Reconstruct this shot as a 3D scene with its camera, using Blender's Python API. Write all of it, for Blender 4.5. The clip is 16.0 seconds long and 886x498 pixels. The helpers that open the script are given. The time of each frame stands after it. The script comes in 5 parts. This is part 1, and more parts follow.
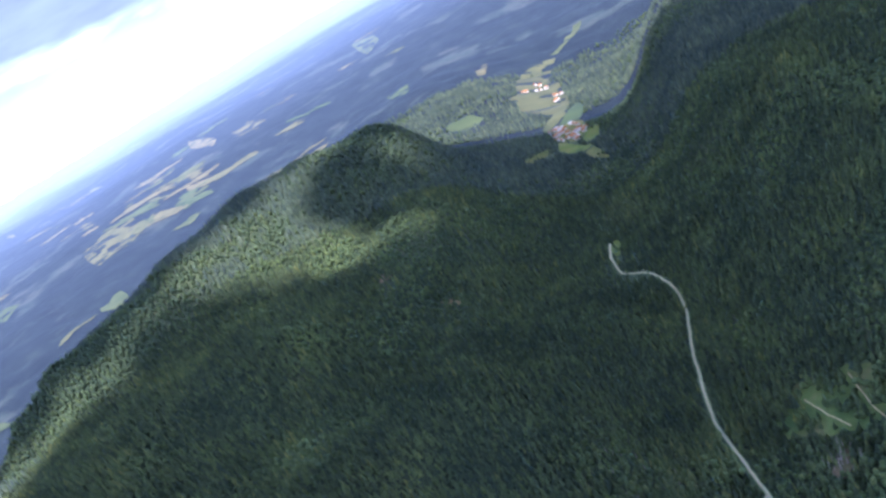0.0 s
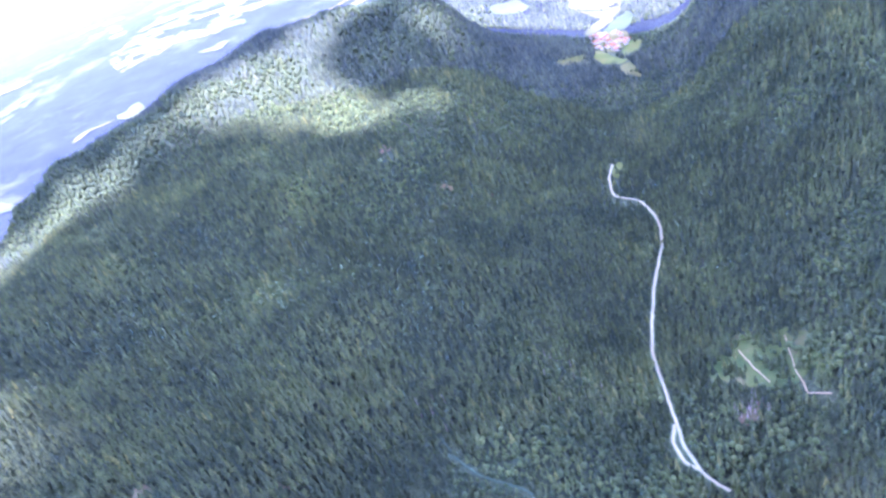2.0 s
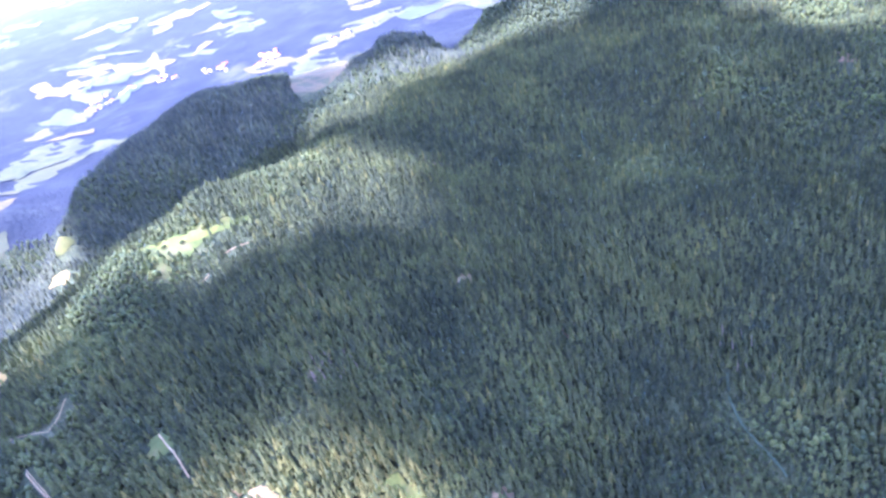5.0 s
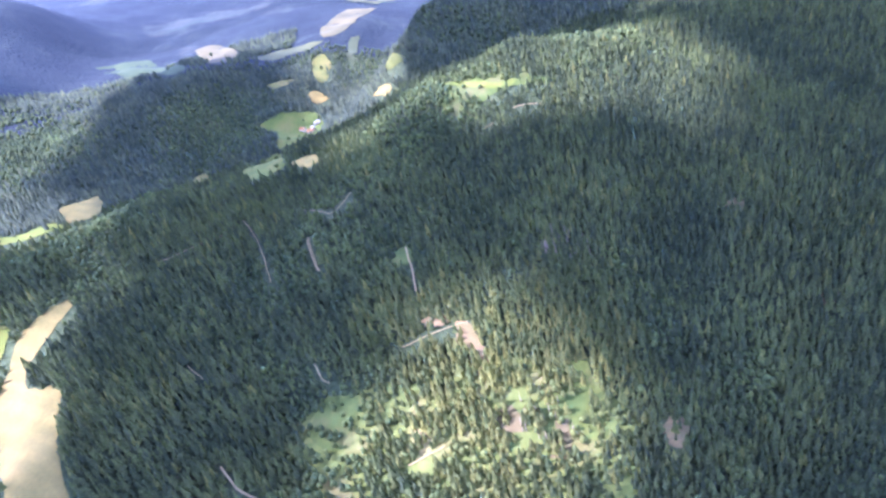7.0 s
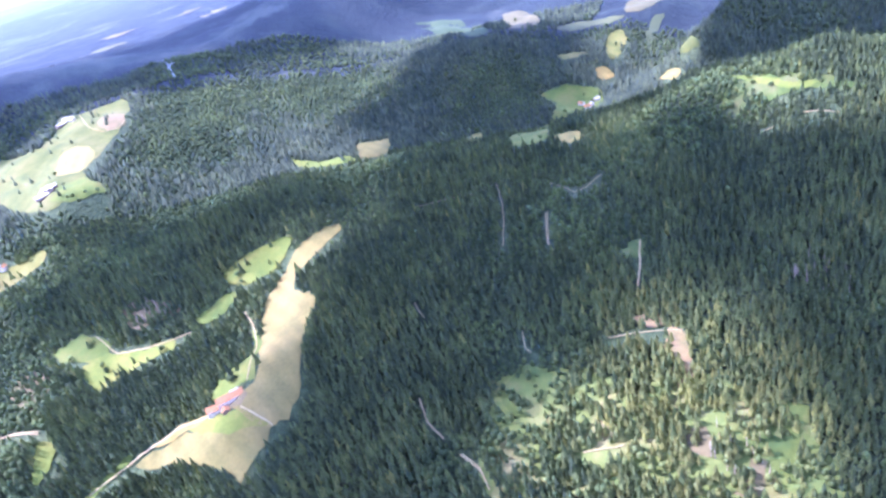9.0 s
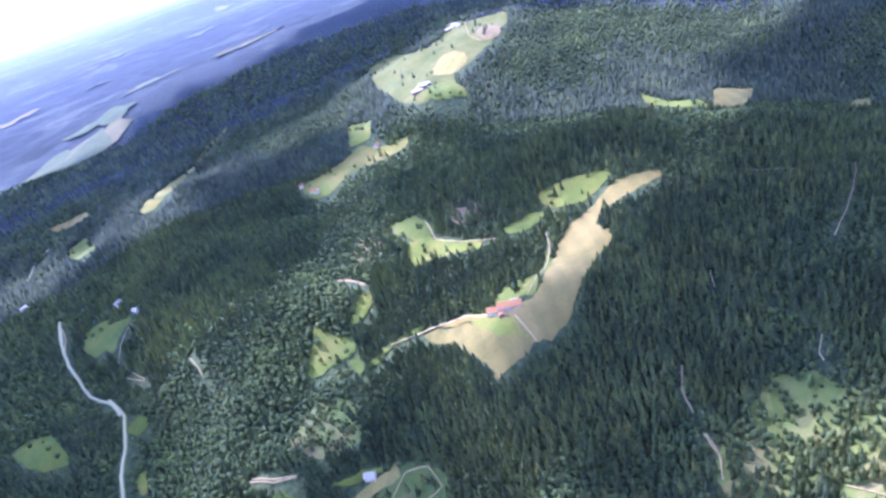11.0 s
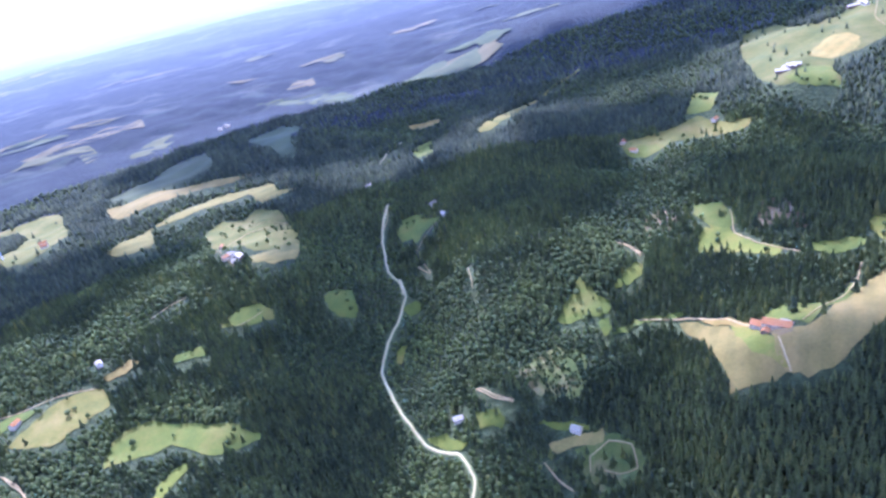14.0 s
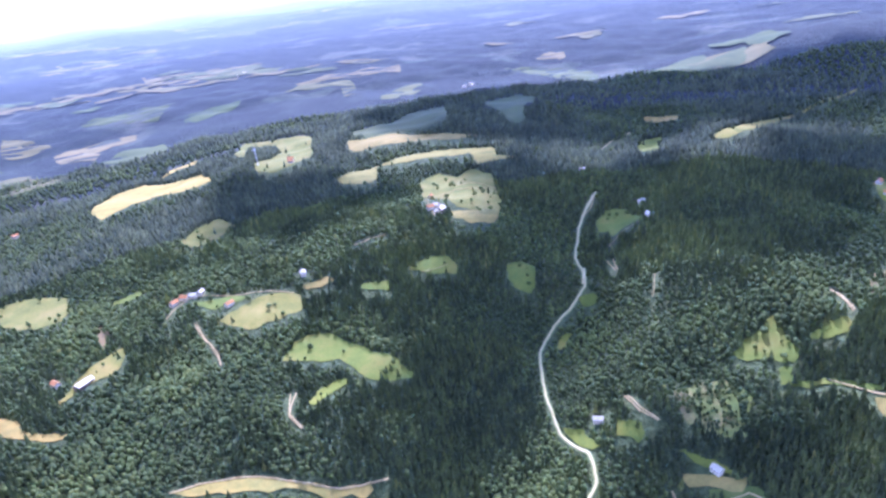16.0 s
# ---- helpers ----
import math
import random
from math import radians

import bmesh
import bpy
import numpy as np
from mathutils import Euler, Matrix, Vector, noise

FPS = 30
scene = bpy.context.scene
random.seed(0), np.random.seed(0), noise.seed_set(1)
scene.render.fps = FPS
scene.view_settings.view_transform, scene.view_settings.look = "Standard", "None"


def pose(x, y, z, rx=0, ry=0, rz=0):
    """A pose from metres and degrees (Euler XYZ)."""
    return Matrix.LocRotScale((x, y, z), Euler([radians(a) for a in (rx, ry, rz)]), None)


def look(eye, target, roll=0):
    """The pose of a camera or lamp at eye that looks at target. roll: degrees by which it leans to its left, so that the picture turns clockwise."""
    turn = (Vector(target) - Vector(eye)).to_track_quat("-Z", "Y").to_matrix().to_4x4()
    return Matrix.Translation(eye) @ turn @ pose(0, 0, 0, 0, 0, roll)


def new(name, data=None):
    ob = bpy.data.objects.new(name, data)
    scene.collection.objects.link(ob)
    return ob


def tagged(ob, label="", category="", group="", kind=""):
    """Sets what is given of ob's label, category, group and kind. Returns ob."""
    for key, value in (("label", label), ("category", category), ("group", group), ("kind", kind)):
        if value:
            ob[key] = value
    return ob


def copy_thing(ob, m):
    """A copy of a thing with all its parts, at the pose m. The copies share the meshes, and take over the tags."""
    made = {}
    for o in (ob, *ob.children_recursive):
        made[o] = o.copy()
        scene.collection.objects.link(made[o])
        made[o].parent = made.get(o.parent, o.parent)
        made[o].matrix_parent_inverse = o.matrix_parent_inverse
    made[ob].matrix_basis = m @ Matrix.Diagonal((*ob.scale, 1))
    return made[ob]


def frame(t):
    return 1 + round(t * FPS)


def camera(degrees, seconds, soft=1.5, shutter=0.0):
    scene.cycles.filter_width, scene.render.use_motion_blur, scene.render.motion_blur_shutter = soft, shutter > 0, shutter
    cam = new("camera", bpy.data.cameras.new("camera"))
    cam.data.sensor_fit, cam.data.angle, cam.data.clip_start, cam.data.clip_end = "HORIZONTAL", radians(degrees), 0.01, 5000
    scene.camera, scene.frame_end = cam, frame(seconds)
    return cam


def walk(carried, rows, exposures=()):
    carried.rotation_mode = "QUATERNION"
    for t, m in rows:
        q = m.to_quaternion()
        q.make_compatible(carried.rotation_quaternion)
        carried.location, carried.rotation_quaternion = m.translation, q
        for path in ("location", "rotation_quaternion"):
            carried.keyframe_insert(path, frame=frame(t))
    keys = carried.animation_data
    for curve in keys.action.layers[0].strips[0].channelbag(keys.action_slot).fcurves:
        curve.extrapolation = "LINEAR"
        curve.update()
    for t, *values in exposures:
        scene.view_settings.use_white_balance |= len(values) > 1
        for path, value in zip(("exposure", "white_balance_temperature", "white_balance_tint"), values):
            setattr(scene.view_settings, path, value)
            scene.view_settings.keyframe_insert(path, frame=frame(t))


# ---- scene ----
cam = camera(66.57, 16.0, soft=2.75)
# seconds, place in metres, turn in degrees
ROWS = [
    (0, 0.16, 0.09, 800.03, 64.505, 28.501, 0.112),
    (0.5, 11.74, -6.8, 800.76, 62.241, 28.135, 0.785),
    (1, 23.97, -12.61, 801.41, 59.7, 23.156, 1.477),
    (1.5, 36.79, -16.98, 802.08, 58.12, 18.779, 4.574),
    (2, 49.99, -19.88, 802.74, 57.39, 18.001, 7.965),
    (2.5, 63.34, -20.93, 803.41, 57.183, 17.607, 14.366),
    (3, 76.61, -19.9, 804.14, 57.163, 17.641, 19.35),
    (3.5, 89.61, -16.7, 804.93, 57.202, 17.328, 25.409),
    (4, 101.97, -11.33, 805.7, 57.043, 16.351, 33.131),
    (4.5, 113.51, -4.24, 806.44, 57.599, 15.205, 42.229),
    (5, 124.07, 4.21, 807.2, 58.022, 15.089, 51.008),
    (5.2, 128.0, 7.93, 807.53, 57.912, 14.979, 54.54),
    (7.3, 156.14, 57.01, 811.47, 54.202, 13.272, 86.334),
    (7.5, 157.96, 62.11, 811.74, 53.874, 13.593, 88.8),
    (8, 161.29, 75.14, 812.44, 53.843, 14.483, 95.356),
    (8.5, 162.58, 88.42, 813.17, 55.896, 14.521, 101.823),
    (9, 161.44, 101.67, 813.99, 58.91, 15.179, 108.796),
    (9.5, 158.34, 114.65, 814.93, 60.307, 16.532, 116.704),
    (10, 153.97, 127.31, 815.96, 60.939, 16.566, 125.906),
    (10.2, 151.92, 132.3, 816.33, 59.494, 16.387, 129.361),
    (12.3, 124.2, 182.53, 818.34, 68.493, 13.178, 156.15),
    (12.5, 120.1, 186.03, 818.68, 68.115, 13.037, 157.93),
    (13, 109.37, 194.25, 819.62, 66.417, 11.723, 162.329),
    (13.5, 98.12, 201.86, 820.55, 65.741, 10.886, 168.441),
    (14, 86.47, 208.59, 821.44, 65.805, 12.29, 174.666),
    (14.5, 74.22, 213.79, 822.33, 66.17, 9.877, -179.878),
    (15, 61.25, 216.91, 823.13, 66.665, 8.391, -174.839),
    (15.5, 47.84, 218.33, 823.83, 67.932, 7.682, -169.632),
    (16.0, 34.15, 218.46, 824.46, 67.333, 6.483, -162.754),
]
# seconds, stops, kelvin, tint
EXPOSURES = [(0.0, 1.6, 4710, 32), (0.5, 2.4, 4670, 38), (1.0, 2.9, 4630, 46), (1.5, 3.2, 4580, 58), (2.5, 3.42, 4570, 62), (3.3, 3.18, 4570, 62), (5.0, 3.05, 4610, 60), (7.5, 2.55, 4670, 48), (10.0, 2.4, 4490, 47), (12.5, 1.78, 4510, 45), (16.0, 1.9, 4580, 45)]
walk(cam, [(t, pose(*row)) for t, *row in ROWS], EXPOSURES)
START = pose(*ROWS[21][1:])

SKY_STRENGTH, SUN_STRENGTH, SKY_SHIFT = 0.15, 3.7, (3.1, 0.7, 0.0)
# the light over the land: a bright summer sky with broken cloud
SUN_TO = Vector((0.12, -0.60, 0.79)).normalized()
world = bpy.data.worlds.new("sky")
scene.world = world
world.use_nodes = True


def node(tree, kind, inputs=None, data_type="", blend_type="", attribute_name=""):
    n = tree.nodes.new(kind)
    if data_type:
        n.data_type = data_type
    if blend_type:
        n.blend_type = blend_type
    if attribute_name:
        n.attribute_name = attribute_name
    for k, v in (inputs or {}).items():
        if isinstance(v, bpy.types.NodeSocket):
            tree.links.new(v, n.inputs[k])
        else:
            n.inputs[k].default_value = v
    return n


wt = world.node_tree
wt.nodes.clear()
sky = node(wt, "ShaderNodeTexSky")
sky.sky_type = "NISHITA"
sky.sun_disc = False
sky.sun_elevation = math.asin(SUN_TO.z)
sky.sun_rotation = math.atan2(SUN_TO.x, SUN_TO.y)
sky.altitude = 900
coord = node(wt, "ShaderNodeTexCoord")
flat = node(wt, "ShaderNodeMapping", {"Vector": coord.outputs["Generated"], "Scale": (1.6, 1.6, 7.0), "Location": SKY_SHIFT})
veil = node(wt, "ShaderNodeTexNoise", {"Vector": flat.outputs[0], "Scale": 1.7, "Detail": 5.0, "Roughness": 0.55})
up = node(wt, "ShaderNodeSeparateXYZ", {"Vector": coord.outputs["Generated"]}).outputs["Z"]
lowsky = node(wt, "ShaderNodeValToRGB", {"Fac": up})
lowsky.color_ramp.elements[0].position, lowsky.color_ramp.elements[1].position = 0.25, 0.45
lowsky.color_ramp.elements[0].color, lowsky.color_ramp.elements[1].color = (1, 1, 1, 1), (0, 0, 0, 1)
broken = node(wt, "ShaderNodeValToRGB", {"Fac": veil.outputs["Fac"]})
broken.color_ramp.elements[0].position, broken.color_ramp.elements[1].position = 0.46, 0.60
cover = node(wt, "ShaderNodeMath", {0: lowsky.outputs["Color"], 1: broken.outputs["Color"]})
cover.operation = "MAXIMUM"
heap = node(wt, "ShaderNodeTexNoise", {"Vector": flat.outputs[0], "Scale": 2.6, "Detail": 6.0}).outputs["Fac"]
base = node(wt, "ShaderNodeValToRGB", {"Fac": heap})
base.color_ramp.elements[0].position, base.color_ramp.elements[1].position = 0.38, 0.68
base.color_ramp.elements[0].color, base.color_ramp.elements[1].color = (1.15, 1.28, 1.5, 1), (1.9, 2.1, 2.4, 1)
tops = node(wt, "ShaderNodeValToRGB", {"Fac": heap})
tops.color_ramp.elements[0].position, tops.color_ramp.elements[1].position = 0.40, 0.66
tops.color_ramp.elements[0].color, tops.color_ramp.elements[1].color = (3.6, 4.0, 4.7, 1), (13.5, 14.6, 16.5, 1)
high = node(wt, "ShaderNodeMath", {0: up, 1: node(wt, "ShaderNodeMath", {0: veil.outputs["Fac"], 1: 0.12}).outputs[0]})
high.operation, high.inputs[1].links[0].from_node.operation = "ADD", "MULTIPLY"
deck = node(wt, "ShaderNodeValToRGB", {"Fac": high.outputs[0]})
e = deck.color_ramp.elements
e[0].position, e[0].color, e[1].position, e[1].color = 0.12, (0, 0, 0, 1), 0.19, (1, 1, 1, 1)
for p, c in ((0.30, 1.0), (0.45, 0.0)):
    e.new(p).color = (c, c, c, 1)
shade = node(wt, "ShaderNodeMix", {"Factor": deck.outputs["Color"], 6: tops.outputs[0], 7: base.outputs[0]}, data_type="RGBA")
mixed = node(wt, "ShaderNodeMix", {"Factor": cover.outputs[0], 6: sky.outputs[0], 7: shade.outputs[2]}, data_type="RGBA")
back = node(wt, "ShaderNodeBackground", {"Color": mixed.outputs[2], "Strength": SKY_STRENGTH})
node(wt, "ShaderNodeOutputWorld", {"Surface": back.outputs[0]})

sun = new("sun", bpy.data.lights.new("sun", "SUN"))
sun.data.energy, sun.data.angle, sun.data.color = SUN_STRENGTH, radians(2.5), (1.0, 0.93, 0.80)
sun.matrix_world = look(SUN_TO * 3000, (0, 0, 0))


# ---- materials ----
def surface(name, build, rough=0.9, metal=0.0):
    m = bpy.data.materials.new(name)
    m.use_nodes = True
    t = m.node_tree
    b = t.nodes["Principled BSDF"]
    b.inputs["Roughness"].default_value, b.inputs["Metallic"].default_value = rough, metal
    b.inputs["Specular IOR Level"].default_value = 0.25
    build(t, b)
    return m


def noise_tex(t, scale, detail=4.0, rough=0.55, vector=None):
    v = vector or node(t, "ShaderNodeNewGeometry").outputs["Position"]
    return node(t, "ShaderNodeTexNoise", {"Vector": v, "Scale": scale, "Detail": detail, "Roughness": rough}).outputs["Fac"]


def ramp(t, fac, *stops):
    r = node(t, "ShaderNodeValToRGB", {"Fac": fac})
    e = r.color_ramp.elements
    while len(e) < len(stops):
        e.new(0.5)
    for el, (p, c) in zip(e, stops):
        el.position, el.color = p, (*c, 1)
    return r.outputs[0]


def mix(t, fac, a, b, blend="MIX"):
    n = node(t, "ShaderNodeMix", data_type="RGBA", blend_type=blend)
    for k, v in ((0, fac), (6, a), (7, b)):
        if isinstance(v, bpy.types.NodeSocket):
            t.links.new(v, n.inputs[k])
        else:
            n.inputs[k].default_value = v if k == 0 else (*v, 1)
    return n.outputs[2]


def bump(t, b, fac, strength, distance):
    n = node(t, "ShaderNodeBump", {"Height": fac, "Strength": strength, "Distance": distance})
    t.links.new(n.outputs[0], b.inputs["Normal"])


def ground_build(t, b):
    a = ramp(t, noise_tex(t, 0.006, 6), (0.3, (0.042, 0.056, 0.024)), (0.55, (0.066, 0.082, 0.030)), (0.75, (0.105, 0.110, 0.045)))
    c = ramp(t, noise_tex(t, 0.12, 5), (0.35, (0.55, 0.6, 0.5)), (0.7, (1.3, 1.25, 1.1)))
    t.links.new(mix(t, 1.0, a, c, "MULTIPLY"), b.inputs["Base Color"])
    bump(t, b, noise_tex(t, 0.15, 5), 0.9, 6.0)


def canopy_build(dark, light, warm, haze_sheen=0.0):
    def build(t, b):
        tint = node(t, "ShaderNodeAttribute", attribute_name="tint").outputs["Fac"]
        stand = noise_tex(t, 0.010, 4)
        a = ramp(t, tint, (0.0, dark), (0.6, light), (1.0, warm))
        c = ramp(t, stand, (0.3, (0.72, 0.76, 0.80)), (0.5, (1.0, 1.0, 1.0)), (0.70, (1.32, 1.28, 1.14)))
        d = ramp(t, noise_tex(t, 0.05, 3), (0.3, (0.72, 0.76, 0.76)), (0.7, (1.3, 1.28, 1.2)))
        e = ramp(t, noise_tex(t, 0.55, 3), (0.32, (0.62, 0.64, 0.66)), (0.5, (1.0, 1.0, 1.0)), (0.7, (1.4, 1.38, 1.3)))
        leaf = mix(t, 1.0, mix(t, 1.0, mix(t, 1.0, a, c, "MULTIPLY"), d, "MULTIPLY"), e, "MULTIPLY")
        t.links.new(leaf, b.inputs["Base Color"])
        b.inputs["Specular IOR Level"].default_value, b.inputs["Roughness"].default_value = 0.12, 0.75
        # weak blue sheen over the leaves stands in for haze
        b.inputs["Sheen Weight"].default_value, b.inputs["Sheen Roughness"].default_value = haze_sheen, 0.8
        b.inputs["Sheen Tint"].default_value = (0.75, 0.83, 1.0, 1)
        glow = node(t, "ShaderNodeBsdfTranslucent", {"Color": mix(t, 1.0, leaf, (1.5, 1.6, 0.9), "MULTIPLY")})
        both = node(t, "ShaderNodeMixShader", {0: 0.35, 1: b.outputs[0], 2: glow.outputs[0]})
        t.links.new(both.outputs[0], t.nodes["Material Output"].inputs["Surface"])
    return build


def field_build(low, high, patch, rows=0.0):
    def build(t, b):
        pos = node(t, "ShaderNodeNewGeometry").outputs["Position"]
        each = node(t, "ShaderNodeObjectInfo").outputs["Random"]
        a = ramp(t, noise_tex(t, 0.02, 7, 0.62), (0.33, low), (0.5, high), (0.66, patch))
        grain = ramp(t, noise_tex(t, 0.25, 5), (0.3, (0.86, 0.88, 0.84)), (0.7, (1.10, 1.08, 1.05)))
        a = mix(t, 1.0, a, grain, "MULTIPLY")
        tone = ramp(t, each, (0.0, (0.80, 0.86, 0.80)), (0.5, (1.0, 1.0, 1.0)), (1.0, (1.2, 1.12, 1.0)))
        a = mix(t, 1.0, a, tone, "MULTIPLY")
        if rows:
            turn = node(t, "ShaderNodeMapping", {"Vector": pos, "Rotation": (0, 0, rows)})
            w = node(t, "ShaderNodeTexWave", {"Vector": turn.outputs[0], "Scale": 0.012, "Distortion": 6.0, "Detail": 3.0, "Detail Scale": 0.3})
            a = mix(t, 0.3, a, mix(t, 1.0, a, ramp(t, w.outputs["Fac"], (0.2, (0.72, 0.78, 0.66)), (0.8, (1.2, 1.12, 1.1))), "MULTIPLY"))
        t.links.new(a, b.inputs["Base Color"])
        bump(t, b, noise_tex(t, 0.6, 4), 0.5, 0.6)
    return build


def plain_build(low, high, scale, relief=0.0):
    def build(t, b):
        t.links.new(ramp(t, noise_tex(t, scale, 5), (0.3, low), (0.7, high)), b.inputs["Base Color"])
        if relief:
            bump(t, b, noise_tex(t, scale * 2, 4), 0.5, relief)
    return build


def cloud_build(t, b):
    """White vapour that lets part of the daylight through."""
    b.inputs["Base Color"].default_value = (0.9, 0.9, 0.9, 1)
    glow = node(t, "ShaderNodeBsdfTranslucent", {"Color": (0.74, 0.84, 0.98, 1)})
    both = node(t, "ShaderNodeMixShader", {0: 0.84, 1: b.outputs[0], 2: glow.outputs[0]})
    t.links.new(both.outputs[0], t.nodes["Material Output"].inputs["Surface"])


def haze_glow(t, away):
    """Blue haze painted as emission, brighter the farther the land lies."""
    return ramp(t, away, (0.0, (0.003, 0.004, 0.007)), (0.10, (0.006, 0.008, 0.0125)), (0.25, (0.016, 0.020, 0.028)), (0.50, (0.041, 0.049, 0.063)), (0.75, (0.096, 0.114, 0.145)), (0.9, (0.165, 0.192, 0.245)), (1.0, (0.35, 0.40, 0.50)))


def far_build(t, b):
    """The distance: dark wooded hills, made paler and bluer by emitted haze farther out."""
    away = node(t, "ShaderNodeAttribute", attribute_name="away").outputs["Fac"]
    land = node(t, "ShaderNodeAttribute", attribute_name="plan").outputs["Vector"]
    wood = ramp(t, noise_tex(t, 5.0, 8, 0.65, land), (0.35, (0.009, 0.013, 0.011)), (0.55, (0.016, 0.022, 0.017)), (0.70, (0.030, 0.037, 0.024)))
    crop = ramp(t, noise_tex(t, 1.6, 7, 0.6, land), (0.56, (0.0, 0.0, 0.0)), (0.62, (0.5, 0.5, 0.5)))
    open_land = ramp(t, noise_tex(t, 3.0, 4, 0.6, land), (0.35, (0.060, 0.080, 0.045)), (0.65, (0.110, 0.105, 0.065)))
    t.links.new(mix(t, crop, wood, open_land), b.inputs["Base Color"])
    t.links.new(haze_glow(t, away), b.inputs["Emission Color"])
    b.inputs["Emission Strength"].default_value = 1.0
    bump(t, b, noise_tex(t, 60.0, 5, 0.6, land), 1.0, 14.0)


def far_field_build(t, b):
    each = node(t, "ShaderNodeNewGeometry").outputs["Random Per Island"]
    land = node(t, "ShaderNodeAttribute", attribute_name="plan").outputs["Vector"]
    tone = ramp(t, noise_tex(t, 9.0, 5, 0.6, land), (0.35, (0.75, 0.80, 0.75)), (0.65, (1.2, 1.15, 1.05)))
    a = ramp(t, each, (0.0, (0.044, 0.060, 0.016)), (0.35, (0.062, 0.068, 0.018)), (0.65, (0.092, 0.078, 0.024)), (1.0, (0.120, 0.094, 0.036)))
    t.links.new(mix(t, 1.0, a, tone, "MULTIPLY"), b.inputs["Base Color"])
    # the same emitted haze as on the far hills
    t.links.new(haze_glow(t, node(t, "ShaderNodeAttribute", attribute_name="away").outputs["Fac"]), b.inputs["Emission Color"])
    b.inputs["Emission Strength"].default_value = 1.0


M = {
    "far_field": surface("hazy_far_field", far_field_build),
    "ground": surface("forest_floor", ground_build),
    "conifer": surface("spruce_needles", canopy_build((0.064, 0.080, 0.037), (0.114, 0.132, 0.041), (0.180, 0.172, 0.046), 0.02)),
    "broadleaf": surface("broad_leaves", canopy_build((0.060, 0.081, 0.028), (0.100, 0.121, 0.034), (0.144, 0.151, 0.042), 0.02)),
    # far woods: haze is painted in as duller, bluer leaf colours
    "far_spruce": surface("hazed_needles", canopy_build((0.052, 0.064, 0.042), (0.084, 0.098, 0.052), (0.124, 0.126, 0.062), 0.02)),
    "far_trees": surface("hazed_canopy", canopy_build((0.052, 0.070, 0.032), (0.086, 0.106, 0.036), (0.128, 0.138, 0.042), 0.02)),
    "meadow": surface("meadow_grass", field_build((0.075, 0.096, 0.011), (0.112, 0.126, 0.015), (0.150, 0.135, 0.024))),
    "dry": surface("dry_pasture", field_build((0.080, 0.088, 0.014), (0.126, 0.117, 0.020), (0.170, 0.137, 0.036))),
    "stubble": surface("cut_hay_field", field_build((0.142, 0.110, 0.026), (0.190, 0.140, 0.034), (0.222, 0.156, 0.044), rows=0.5)),
    "ripe": surface("ripe_corn", field_build((0.175, 0.142, 0.032), (0.235, 0.180, 0.046), (0.155, 0.142, 0.036), rows=1.1)),
    "bare": surface("bare_cleared_soil", field_build((0.125, 0.092, 0.036), (0.185, 0.128, 0.054), (0.090, 0.090, 0.026))),
    "glade": surface("rough_glade_grass", field_build((0.052, 0.076, 0.014), (0.090, 0.108, 0.018), (0.145, 0.120, 0.042))),
    "openwood": surface("scrubby_woodland_floor", field_build((0.062, 0.086, 0.018), (0.110, 0.128, 0.026), (0.180, 0.150, 0.055))),
    "road": surface("pale_road", plain_build((0.34, 0.275, 0.115), (0.42, 0.345, 0.160), 0.08)),
    "track": surface("gravel_track", plain_build((0.28, 0.200, 0.080), (0.37, 0.275, 0.12), 0.1)),
    "stream": surface("overgrown_stream", plain_build((0.045, 0.075, 0.030), (0.085, 0.12, 0.055), 0.1)),
    "verge": surface("verge_grass", plain_build((0.10, 0.14, 0.04), (0.20, 0.22, 0.08), 0.1)),
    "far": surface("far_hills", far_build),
    "roof_red": surface("red_roof_tiles", plain_build((0.29, 0.120, 0.038), (0.38, 0.175, 0.062), 0.6, 0.1)),
    "roof_grey": surface("grey_roof_sheet", plain_build((0.33, 0.28, 0.19), (0.44, 0.38, 0.27), 0.5), 0.5),
    "render_wall": surface("pale_rendered_wall", plain_build((0.52, 0.44, 0.30), (0.68, 0.59, 0.43), 0.5)),
    "wood_wall": surface("weathered_boards", plain_build((0.14, 0.10, 0.07), (0.26, 0.19, 0.13), 0.9)),
    "glass_dark": surface("window_glass", plain_build((0.03, 0.04, 0.05), (0.05, 0.06, 0.07), 1.0), 0.08),
    "dead_wood": surface("bleached_dead_wood", plain_build((0.20, 0.155, 0.09), (0.31, 0.25, 0.155), 0.8)),
    "bark": surface("bark", plain_build((0.06, 0.045, 0.03), (0.13, 0.10, 0.07), 1.5)),
    "white_steel": surface("white_painted_steel", plain_build((0.74, 0.75, 0.76), (0.82, 0.82, 0.82), 0.3), 0.4),
    "gelcoat": surface("white_gelcoat", plain_build((0.74, 0.66, 0.51), (0.77, 0.69, 0.54), 6.0), 0.22),
    "mint": surface("mint_plastic", plain_build((0.28, 0.52, 0.36), (0.34, 0.58, 0.42), 20.0), 0.45),
    "black": surface("black_rubber", plain_build((0.012, 0.012, 0.013), (0.03, 0.03, 0.03), 30.0), 0.6),
    "tape": surface("grey_seal_tape", plain_build((0.45, 0.46, 0.47), (0.58, 0.58, 0.58), 20.0), 0.4),
    "cloud": surface("cloud", cloud_build),
}


